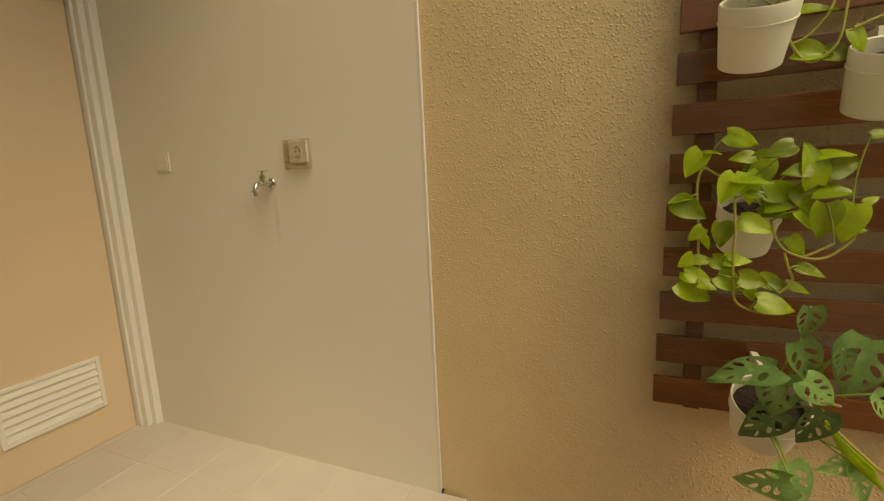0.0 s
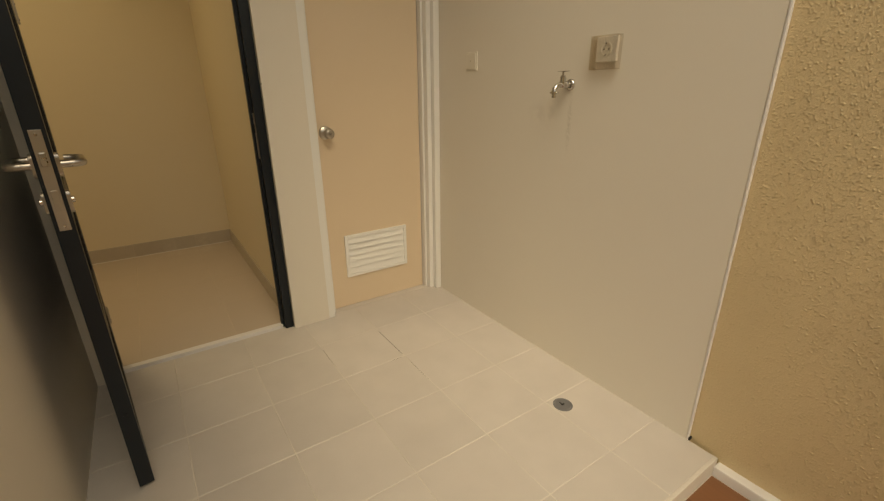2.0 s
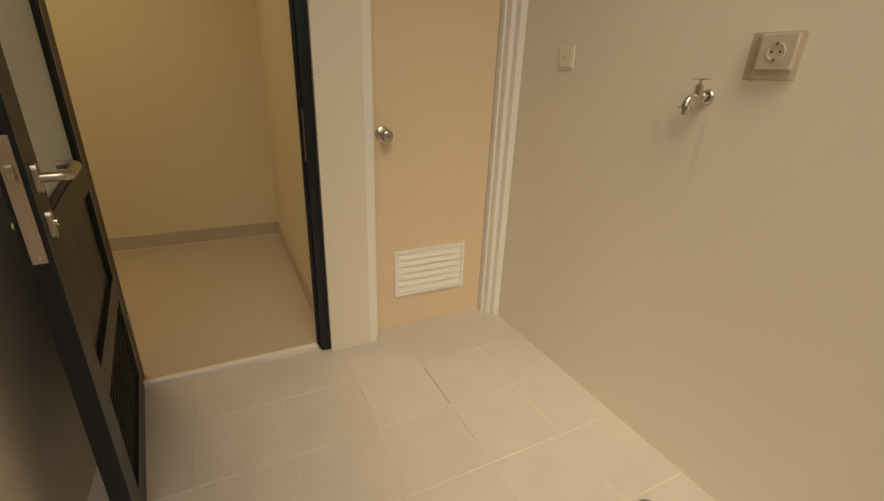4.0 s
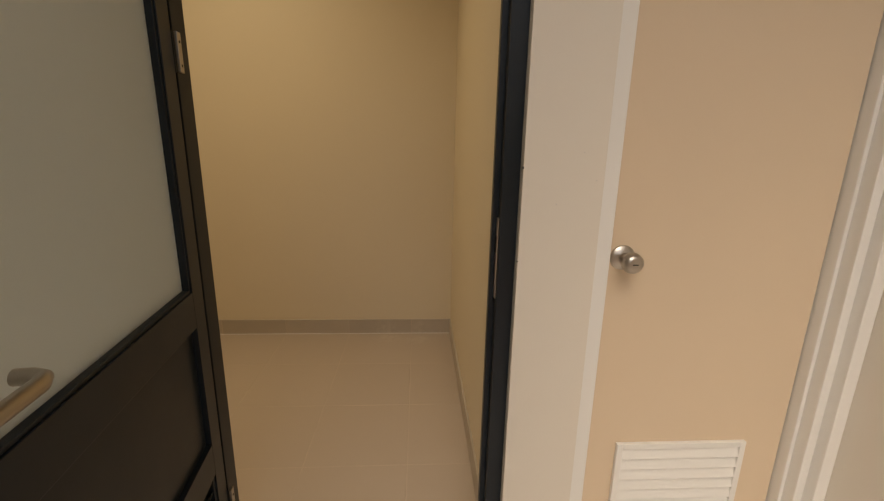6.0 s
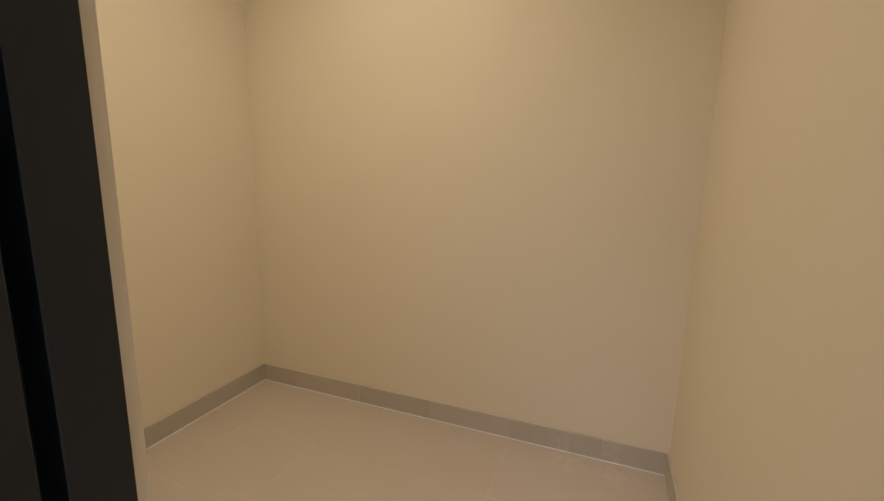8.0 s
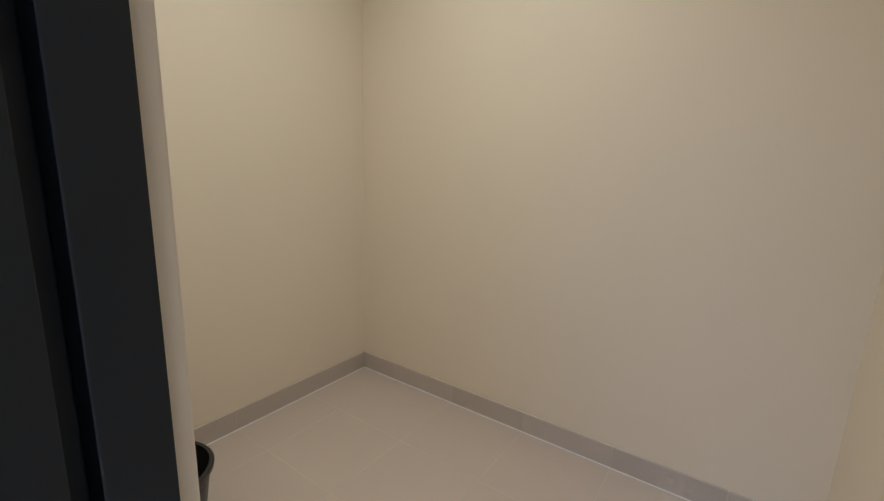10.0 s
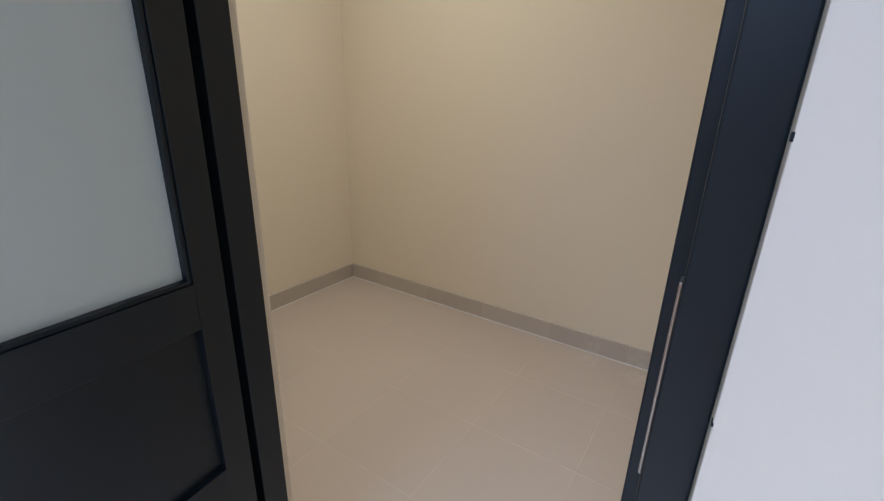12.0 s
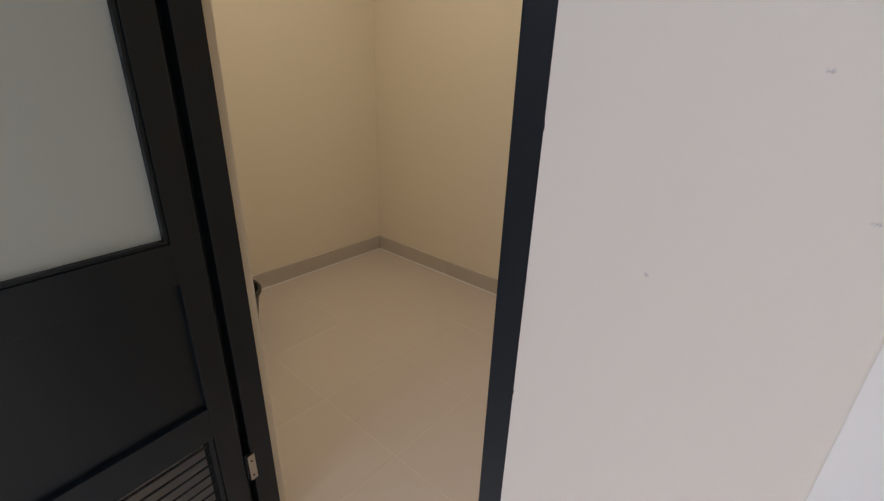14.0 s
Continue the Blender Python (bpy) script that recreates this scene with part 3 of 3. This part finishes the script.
def leaf_mesh(name, width, holes, seed, fold):
    """A heart-shaped leaf one unit long along x, with a soft midrib, a drooping tip and smooth oval holes between its veins."""
    rnd = random.Random(seed)
    nu, nv = (30, 26) if holes else (16, 10)
    slots = []
    for side in (-1, 1):
        for k in range(3 if holes else 0):
            slots.append((side, 0.27 + 0.20 * k + rnd.uniform(-0.02, 0.02), 0.070 - 0.010 * k + rnd.uniform(-0.012, 0.008), 0.27 + rnd.uniform(-0.06, 0.03)))

    def solid(u, v):
        """Above nought where the leaf is whole, below it in a hole."""
        out = 1.0
        for side, c, du, dv in slots:
            if v * side > 0:
                out = min(out, ((u - c - 0.26 * (abs(v) - 0.45)) / du) ** 2 + ((abs(v) - 0.48) / dv) ** 2 - 1)
        return out

    def place(u, v):
        w = max(width * (math.sin(math.pi * min(1, u * 0.93 + 0.07) ** 0.62) ** 0.85) * 0.5 if u < 1 else 0.004, 0.004)
        x = u - 0.10 * abs(v) ** 1.5 * (1 - u) ** 3
        z = fold * abs(v) ** 1.3 * w * 2 - 0.22 * u * u + 0.025 * math.sin(7 * u + 3 * v + seed) * abs(v) - 0.10 * width * v * v * math.sin(seed + 2 * u)
        return x, v * w, z

    bm = bmesh.new()
    made = {}

    def vert(u, v):
        key = (round(u, 5), round(v, 5))
        if key not in made:
            made[key] = bm.verts.new(place(u, v))
        return made[key]

    for i in range(nu):
        for j in range(nv):
            cell = [(i / nu, 2 * j / nv - 1), ((i + 1) / nu, 2 * j / nv - 1), ((i + 1) / nu, 2 * (j + 1) / nv - 1), (i / nu, 2 * (j + 1) / nv - 1)]
            ring = []
            for (ua, va), (ub, vb) in zip(cell, cell[1:] + cell[:1]):
                fa, fb = solid(ua, va), solid(ub, vb)
                if fa > 0:
                    ring.append(vert(ua, va))
                if (fa > 0) != (fb > 0):
                    k = fa / (fa - fb)
                    ring.append(vert(ua + (ub - ua) * k, va + (vb - va) * k))
            ring = list(dict.fromkeys(ring))
            if len(ring) > 2:
                bm.faces.new(ring)
    bmesh.ops.recalc_face_normals(bm, faces=bm.faces)
    me = bpy.data.meshes.new(name)
    for f in bm.faces:
        f.smooth = True
    bm.to_mesh(me)
    bm.free()
    return me


SHIFT = -0.026
POTHOS = [leaf_mesh("leaf", 0.64 + 0.05 * k, False, k, 0.10) for k in range(4)]
MONST = [leaf_mesh("leaf", 0.68 + 0.05 * k, True, 10 + k, 0.08) for k in range(4)]
for me in POTHOS:
    me.materials.append(M_POTHOS)
for me in MONST:
    me.materials.append(M_MONST)


def plant(name, label, root, leaves, meshes, stem_mat, depth=-0.25, seed=1, vines=(), thick=0.0018):
    """Leaves of (y, z, length, turn, tilt) in front of the wall, each on a stalk from the pot or from the nearest trailing vine."""
    rnd = random.Random(seed)
    t = thing(name, root, label, "plant", "potted plants on the wall")
    nodes = []
    for pts in vines:
        pts = [Vector(p) for p in pts]
        fine = [p.lerp(q, k / 5) for p, q in zip(pts, pts[1:]) for k in range(5)] + [pts[-1]]
        soft = [(fine[max(i - 2, 0)] + fine[max(i - 1, 0)] + p + fine[min(i + 1, len(fine) - 1)] + fine[min(i + 2, len(fine) - 1)]) / 5 for i, p in enumerate(fine)]
        nodes += soft
        part("vine", tube(soft, 0.0026, 8), M_VINE, t, "yellow-green trailing vine", smooth=True)
    for y, z, size, turn, tilt in leaves:
        a, b = radians(turn), radians(tilt)
        x = depth + rnd.uniform(-0.025, 0.020)
        tip = Vector((rnd.uniform(-0.35, 0.10), -math.cos(a), math.sin(a))).normalized()
        nrm = Vector((-math.cos(b), rnd.uniform(-0.2, 0.2), 0.15 + math.sin(b)))
        nrm = (nrm - tip * nrm.dot(tip)).normalized()
        base = Vector((x, y, z)) - tip * size * 0.5
        m = Matrix((tip, nrm.cross(tip), nrm)).transposed().to_4x4()
        lf = new("leaf", meshes[rnd.randrange(len(meshes))])
        lf.parent = t
        lf.matrix_basis = Matrix.Translation(base - Vector(root)) @ m @ Matrix.Scale(size, 4)
        r = Vector(root) + Vector((rnd.uniform(-0.03, 0.03), rnd.uniform(-0.03, 0.03), -0.01))
        mid = (r + base) / 2 + Vector((rnd.uniform(-0.04, 0.0), 0, 0.035 if z > root[2] else 0.02))
        near = min(nodes, key=lambda p: (p - base).length, default=r)
        if (near - base).length < (r - base).length:
            r, mid = near, (near + base) / 2 - tip * 0.15 * (near - base).length + Vector((-0.006, 0, 0.004))
        pts = [(1 - u) ** 2 * r + 2 * u * (1 - u) * mid + u * u * base for u in (k / 7 for k in range(8))]
        part("stem", tube(pts, [thick * 1.2] * 4 + [thick * 0.9] * 4, 6), stem_mat, t)
    return t


def pot(y, z, r, h, label, tilt):
    """A wall pot with a stepped rim that leans forward from the trellis, held by a flat strap, with soil in it."""
    y += SHIFT
    x = -0.056 - r - 0.35 * h * math.sin(radians(tilt))
    t = thing("flower_pot", (x, y, z), label, "pot", "white wall pots")
    t.matrix_basis = Matrix.Translation((x, y, z)) @ Matrix.Rotation(radians(-tilt), 4, "Y")
    b = r * 0.82
    part("body", revolve([(0, 0.003), (b - 0.004, 0.003), (b, 0.006), (r * 0.945, h * 0.70), (r * 0.945, h * 0.71), (r * 0.985, h * 0.715), (r * 0.985, h * 0.735), (r * 0.96, h * 0.74),
                          (r, h - 0.003), (r - 0.002, h), (r - 0.005, h - 0.002), (r * 0.88, h * 0.5), (0, h * 0.45)], (0, 0, 0), (0, 0, 1), 44), M_POT, t, smooth=True, local=True)
    bm = revolve([(r * 0.90, h * 0.76), (r * 0.6, h * 0.80), (r * 0.3, h * 0.79), (0, h * 0.80)], (0, 0, 0), (0, 0, 1), 28)
    for v in bm.verts:
        v.co.z += random.uniform(-0.004, 0.004)
    part("soil", bm, M_SOIL, t, "dark potting soil", local=True)
    part("foot", revolve([(b * 0.45, -0.005), (b * 0.47, 0.004)], (0, 0, 0), (0, 0, 1), 24), M_POT, t, local=True)
    back = Vector((x, y, z)) + Matrix.Rotation(radians(-tilt), 3, "Y") @ Vector((r * 0.97, 0, h * 0.9))
    bm = box(min(back.x, -0.056), -0.0475, y - 0.008, y + 0.008, back.z - 0.012, back.z + 0.032, 0.001)
    box(-0.0475, -0.026, y - 0.008, y + 0.008, back.z + 0.028, back.z + 0.032, 0.001, bm)
    part("strap", bm, M_POT, t, "white flat hanging strap")
    tip = Vector((x, y, z)) + Matrix.Rotation(radians(-tilt), 3, "Y") @ Vector((0, 0, h * 0.8))
    return tuple(tip)


trellis = thing("wooden_trellis", (-0.03, -2.8, 0.51), "dark brown wooden slat trellis on stucco wall", "trellis")
for k in range(13):
    z = 0.518 + 0.1235 * k
    e = random.uniform(-0.002, 0.002) - 0.0036 * k
    part("slat", box(-0.047, -0.029, -3.5, -2.284 + e, z, z + 0.077, 0.002), M_SLAT, trellis)
for y in (-2.362, -2.80, -3.25):
    part("batten", box(-0.029, 0.009, y - 0.040, y, 0.504, 2.10, 0.002), M_SLAT, trellis)

root = pot(-2.413, 1.388, 0.072, 0.134, "white round pot hanging high on trellis", 28)
TOP = [(-2.441, 1.469, 0.055, 185, 20), (-2.545, 1.398, 0.066, -10, 15), (-2.590, 1.387, 0.056, -15, 15), (-2.616, 1.409, 0.055, -60, 20),
       (-2.545, 1.480, 0.070, 5, 55), (-2.60, 1.52, 0.06, 20, 30), (-2.42, 1.55, 0.06, 120, 20), (-2.50, 1.58, 0.07, 60, 20)]
TOP_VINES = [[(-0.15, -2.45, 1.47), (-0.175, -2.478, 1.51), (-0.18, -2.487, 1.488), (-0.18, -2.493, 1.454), (-0.18, -2.504, 1.418), (-0.18, -2.525, 1.384),
              (-0.18, -2.545, 1.375), (-0.18, -2.572, 1.394), (-0.18, -2.586, 1.419), (-0.18, -2.589, 1.469), (-0.17, -2.60, 1.55)],
             [(-0.18, -2.504, 1.418), (-0.18, -2.528, 1.425), (-0.18, -2.551, 1.451), (-0.18, -2.566, 1.474), (-0.17, -2.58, 1.52)],
             [(-0.18, -2.588, 1.425), (-0.18, -2.608, 1.434), (-0.18, -2.633, 1.445), (-0.17, -2.68, 1.46)]]
plant("pothos_plant", "sparse pothos with long yellow-green vines in pot", root, TOP, POTHOS, M_VINE, depth=-0.19, seed=3, vines=TOP_VINES)
pot(-2.640, 1.270, 0.073, 0.132, "white round pot on trellis beside trailing vines", 26)
root = pot(-2.426, 0.985, 0.063, 0.120, "white round pot half hidden by lime leaves", 26)
CROWN = [(-2.420, 1.229, 0.064, -20, 0), (-2.475, 1.203, 0.057, 200, 10), (-2.331, 1.184, 0.063, 240, 40), (-2.367, 1.208, 0.031, 0, 60),
         (-2.422, 1.194, 0.047, 180, 20), (-2.447, 1.180, 0.053, 210, 0), (-2.536, 1.175, 0.089, 100, 45), (-2.569, 1.194, 0.068, 10, 60),
         (-2.591, 1.167, 0.061, 15, 0), (-2.507, 1.162, 0.050, 185, 20), (-2.576, 1.120, 0.068, 5, 50), (-2.503, 1.123, 0.077, 8, 15),
         (-2.436, 1.150, 0.068, 0, 60), (-2.393, 1.129, 0.065, 240, 30), (-2.435, 1.128, 0.069, -80, 20), (-2.445, 1.114, 0.036, 0, 50),
         (-2.527, 1.104, 0.057, -70, 30), (-2.461, 1.156, 0.064, -100, 40)]
RIM = [(-2.305, 1.107, 0.043, 190, 55), (-2.330, 1.085, 0.071, -30, 10), (-2.341, 1.030, 0.041, 225, 10), (-2.389, 1.030, 0.056, -90, 0),
       (-2.366, 1.010, 0.034, -60, 30), (-2.451, 1.052, 0.064, -20, 20), (-2.490, 1.072, 0.064, 0, 60), (-2.491, 1.090, 0.051, 10, 40),
       (-2.539, 1.059, 0.058, -45, 50), (-2.559, 1.059, 0.074, -90, 0), (-2.597, 1.054, 0.080, -100, 10), (-2.626, 1.039, 0.034, 10, 50),
       (-2.525, 1.005, 0.049, -60, 0), (-2.640, 1.099, 0.027, 30, 20), (-2.636, 1.224, 0.031, 10, 30)]
TRAIL = [(-2.325, 0.968, 0.041, 220, 0), (-2.361, 0.973, 0.040, 0, 20), (-2.397, 0.967, 0.045, -20, 0), (-2.424, 0.978, 0.052, 5, 35),
         (-2.350, 0.937, 0.056, -10, 20), (-2.368, 0.920, 0.040, -10, 50), (-2.413, 0.925, 0.060, -30, 5), (-2.451, 0.936, 0.055, -10, 10),
         (-2.494, 0.924, 0.053, -20, 15), (-2.553, 0.959, 0.053, -15, 50), (-2.540, 0.917, 0.048, -15, 50), (-2.347, 0.900, 0.081, -30, 20),
         (-2.454, 0.898, 0.037, -70, 0), (-2.497, 0.884, 0.073, -10, 30)]
SIDE_VINES = [[(-0.150, -2.440, 1.130), (-0.190, -2.380, 1.160), (-0.230, -2.350, 1.180), (-0.230, -2.340, 1.135), (-0.230, -2.349, 1.052), (-0.230, -2.351, 0.976), (-0.235, -2.359, 0.927)],
              [(-0.160, -2.420, 1.110), (-0.260, -2.407, 1.130), (-0.270, -2.408, 1.077), (-0.270, -2.412, 1.036), (-0.265, -2.410, 0.993), (-0.255, -2.417, 0.898), (-0.250, -2.425, 0.879), (-0.250, -2.449, 0.864), (-0.250, -2.485, 0.859)]]
LOOP_VINES = [[(-0.170, -2.460, 1.110), (-0.240, -2.479, 1.065), (-0.250, -2.483, 1.028), (-0.250, -2.502, 0.997), (-0.250, -2.537, 0.982), (-0.250, -2.569, 0.981), (-0.250, -2.595, 1.001), (-0.250, -2.616, 1.029)],
              [(-0.250, -2.528, 0.981), (-0.250, -2.560, 0.998), (-0.250, -2.586, 1.016)],
              [(-0.250, -2.502, 0.997), (-0.250, -2.514, 0.955), (-0.250, -2.523, 0.939), (-0.250, -2.516, 0.923), (-0.250, -2.499, 0.904)]]
plant("pothos_plant", "bushy lime-green pothos trailing from white pot", root, CROWN + RIM + TRAIL, POTHOS, M_STALK, seed=5, vines=SIDE_VINES + LOOP_VINES)
root = pot(-2.487, 0.530, 0.078, 0.125, "white round pot hanging low on trellis", 26)
SWISS = [(-2.535, 0.862, 0.072, -90, 0), (-2.429, 0.755, 0.127, 185, 78), (-2.497, 0.693, 0.104, -95, 5), (-2.547, 0.768, 0.100, -65, 10),
         (-2.592, 0.789, 0.055, -90, 20), (-2.639, 0.760, 0.135, -100, 5), (-2.558, 0.636, 0.097, -110, 5), (-2.478, 0.620, 0.103, -130, -15),
         (-2.479, 0.503, 0.103, 200, -10), (-2.542, 0.503, 0.100, -70, 20), (-2.607, 0.563, 0.076, -150, -10), (-2.660, 0.708, 0.067, -50, 40),
         (-2.651, 0.522, 0.089, -70, 50), (-2.565, 0.721, 0.076, -40, 10)]
t = plant("monstera_plant", "deep green monstera with holed leaves in pot", root, SWISS, MONST, M_STALK, depth=-0.295, seed=8, thick=0.0026)
part("dry_stem", tube([(-0.20, -2.53, 0.70), (-0.27, -2.560, 0.687), (-0.27, -2.588, 0.683), (-0.27, -2.615, 0.678)], 0.0032, 8), M_DRY, t, "pale brown dry stem", smooth=True)
part("young_leaf", tube([(-0.28, -2.588, 0.648), (-0.30, -2.614, 0.609), (-0.305, -2.648, 0.572), (-0.30, -2.682, 0.526)], [0.003, 0.012, 0.014, 0.003], 12), M_POTHOS, t, "rolled young yellow-green leaf", smooth=True)
part("young_stem", tube([(-0.30, -2.588, 0.650), (-0.315, -2.620, 0.620), (-0.32, -2.658, 0.584), (-0.31, -2.71, 0.545)], 0.0032, 8), M_VINE, t, smooth=True)


# ---- smears, drips and a painted tap shadow ----
def stain_or_shadow(m, at, size, colour, amount):
    """A faint patchy stain or painted shadow with soft ragged edges at one place of a surface."""
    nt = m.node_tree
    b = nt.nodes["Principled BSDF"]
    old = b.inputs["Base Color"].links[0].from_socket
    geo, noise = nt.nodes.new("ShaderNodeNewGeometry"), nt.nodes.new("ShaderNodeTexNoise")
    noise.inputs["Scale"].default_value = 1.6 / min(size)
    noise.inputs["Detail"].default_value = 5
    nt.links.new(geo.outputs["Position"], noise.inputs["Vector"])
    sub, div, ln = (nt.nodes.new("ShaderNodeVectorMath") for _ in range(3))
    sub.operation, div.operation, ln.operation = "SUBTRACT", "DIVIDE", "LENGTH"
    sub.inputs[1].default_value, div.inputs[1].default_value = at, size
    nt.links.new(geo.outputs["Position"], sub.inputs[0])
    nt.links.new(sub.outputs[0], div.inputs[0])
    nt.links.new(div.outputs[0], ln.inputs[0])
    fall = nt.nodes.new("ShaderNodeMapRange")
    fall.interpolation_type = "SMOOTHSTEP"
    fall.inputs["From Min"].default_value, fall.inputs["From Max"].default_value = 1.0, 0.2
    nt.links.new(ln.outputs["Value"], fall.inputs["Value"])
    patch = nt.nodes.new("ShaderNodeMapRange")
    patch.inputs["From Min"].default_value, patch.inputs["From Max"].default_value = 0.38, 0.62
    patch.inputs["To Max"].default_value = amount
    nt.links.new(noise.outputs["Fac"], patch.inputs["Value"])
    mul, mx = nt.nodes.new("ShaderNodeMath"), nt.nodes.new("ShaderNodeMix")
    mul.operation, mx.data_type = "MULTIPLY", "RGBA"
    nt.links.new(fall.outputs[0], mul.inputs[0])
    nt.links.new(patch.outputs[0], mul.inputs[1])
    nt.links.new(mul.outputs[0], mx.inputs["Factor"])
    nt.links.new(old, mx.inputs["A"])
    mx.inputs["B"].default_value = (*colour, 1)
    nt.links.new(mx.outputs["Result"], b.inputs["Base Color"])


stain_or_shadow(M_SKIRT, (-1.355, 1.705, 0.05), (0.10, 0.05, 0.09), (0.74, 0.68, 0.58), 0.22)
stain_or_shadow(M_SKIRT, (-1.125, 1.705, 0.05), (0.08, 0.05, 0.09), (0.74, 0.68, 0.58), 0.22)
stain_or_shadow(M_TILE_IN, (-1.34, 1.64, SLAB), (0.12, 0.09, 0.05), (0.74, 0.68, 0.58), 0.22)
stain_or_shadow(M_TILE_IN, (-1.13, 1.61, SLAB), (0.13, 0.08, 0.05), (0.74, 0.68, 0.58), 0.22)
stain_or_shadow(M_WALL, (0.0, -0.916, 1.05), (0.05, 0.016, 0.15), (0.56, 0.51, 0.43), 0.6)
# The tap's cast shadow, painted into the wall colour beside and below it.
stain_or_shadow(M_WALL, (0.0, -0.775, 1.085), (0.05, 0.11, 0.06), (0.60, 0.55, 0.47), 0.35)
stain_or_shadow(M_WALL, (-0.784, 0.0, 1.241), (0.0025, 0.02, 0.002), (0.45, 0.44, 0.43), 1.0)
stain_or_shadow(M_WALL, (-0.750, 0.0, 1.179), (0.004, 0.02, 0.0016), (0.45, 0.44, 0.43), 1.0)
stain_or_shadow(M_WALL, (-0.838, 0.0, 1.125), (0.0025, 0.02, 0.002), (0.45, 0.44, 0.43), 1.0)


# ---- floor tiles and skirting tiles ----
tile_meshes = {}


def tile(x0, x1, y0, y1, z, parent, material, name="tile", bev=0.0018, depth=0.006):
    key = (round(x1 - x0, 4), round(y1 - y0, 4), material.name, bev)
    if key not in tile_meshes:
        w, h = (x1 - x0) / 2, (y1 - y0) / 2
        vs = [(sx * (w - i), sy * (h - i), zz) for i, zz in ((0, -depth), (0, -bev), (bev, 0)) for sx, sy in ((-1, -1), (1, -1), (1, 1), (-1, 1))]
        fs = [(a + k, a + (k + 1) % 4, a + 4 + (k + 1) % 4, a + 4 + k) for a in (0, 4) for k in range(4)] + [(8, 9, 10, 11)]
        me = bpy.data.meshes.new(name)
        me.from_pydata(vs, [], fs)
        me.materials.append(material)
        tile_meshes[key] = me
    ob = new(name, tile_meshes[key])
    ob.parent = parent
    ob.location = ((x0 + x1) / 2, (y0 + y1) / 2, z + random.uniform(-0.0002, 0.0002))
    return ob


def cuts(lo, hi, first, pitch):
    out = [lo]
    k = math.ceil((lo - first) / pitch)
    while first + k * pitch < hi - 0.012:
        if first + k * pitch > lo + 0.012:
            out.append(first + k * pitch)
        k += 1
    return out + [hi]


for x0, x1, y0, y1 in ((-0.5722, -0.5700, -0.525, -0.276), (-0.5718, -0.5706, -0.76, -0.60), (-0.8721, -0.8710, -0.42, -0.28), (-0.64, -0.585, -0.5468, -0.5454)):
    part("open_joint", box(x0, x1, y0, y1, -0.004, -0.0012), M_DARK, floor, "dark open joint between floor tiles")
# A dark block stands in for the shaded notch at the wall foot.
part("dark_notch", box(-0.004, 0.012, WALL_END - 0.013, WALL_END - 0.0075, 0.0005, 0.013, 0.002), M_DARK, tap_wall, "dark block for the shaded notch at the wall corner")
GAP = 0.0022
xs, ys = cuts(LEFT, 0.0, -0.571, 0.3005), cuts(YARD_END, 0.046, -0.243, 0.3030)
for xa, xb in zip(xs, xs[1:]):
    for ya, yb in zip(ys, ys[1:]):
        tile(xa + GAP / 2, xb - GAP / 2, ya + GAP / 2, yb - GAP / 2, 0.0, floor, M_TILE)
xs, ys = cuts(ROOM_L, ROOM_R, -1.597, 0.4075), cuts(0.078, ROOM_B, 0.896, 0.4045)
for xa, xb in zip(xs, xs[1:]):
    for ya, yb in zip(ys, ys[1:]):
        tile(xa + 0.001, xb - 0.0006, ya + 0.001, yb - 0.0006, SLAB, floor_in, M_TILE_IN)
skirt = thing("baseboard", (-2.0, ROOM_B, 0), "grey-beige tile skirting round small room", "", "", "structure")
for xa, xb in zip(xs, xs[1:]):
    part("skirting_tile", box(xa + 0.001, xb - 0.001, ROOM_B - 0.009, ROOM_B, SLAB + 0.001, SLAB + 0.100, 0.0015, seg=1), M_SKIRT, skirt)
for ya, yb in zip(ys, ys[1:]):
    part("skirting_tile", box(ROOM_L, ROOM_L + 0.009, ya + 0.001, min(yb, ROOM_B - 0.01) - 0.001, SLAB + 0.001, SLAB + 0.100, 0.0015, seg=1), M_SKIRT, skirt)
for ya, yb in zip(ys, ys[1:]):
    if yb > ROOM_F + 0.02:
        part("skirting_tile", box(ROOM_R - 0.009, ROOM_R, max(ya, ROOM_F) + 0.001, min(yb, ROOM_B - 0.01) - 0.001, SLAB + 0.001, SLAB + 0.100, 0.0015, seg=1), M_SKIRT, skirt)
for x0, x1, y0, y1 in ((ROOM_L, ROOM_R, ROOM_B - 0.0082, ROOM_B), (ROOM_L, ROOM_L + 0.0082, ROOM_F, ROOM_B - 0.01), (ROOM_R - 0.0082, ROOM_R, ROOM_F, ROOM_B - 0.01)):
    part("grout_backing", box(x0 + 0.0003, x1 - 0.0003, y0 + 0.0003, y1 - 0.0003, SLAB + 0.001, SLAB + 0.099), M_GROUT_IN, skirt, "pale grout between skirting tiles")
part("grout_line", box(ROOM_L + 0.009, ROOM_R, ROOM_B - 0.0135, ROOM_B - 0.009, SLAB - 0.005, SLAB + 0.0035), M_WHITE, skirt, "white grout line at skirting foot")
part("grout_line", box(ROOM_L + 0.009, ROOM_L + 0.0135, 0.16, ROOM_B - 0.0135, SLAB - 0.005, SLAB + 0.0035), M_WHITE, skirt, "white grout line at skirting foot")
xs = cuts(-2.6, -0.024, -0.18, 0.16)
ys = [-1.682 - 0.62 * k for k in range(4)]
for i, (xa, xb) in enumerate(zip(xs, xs[1:])):
    for yb, ya in zip(ys, ys[1:]):
        tile(xa + 0.001, xb - 0.001, ya + 0.001, yb - 0.001, -0.058, garden, M_WOODTILE, "plank_tile")
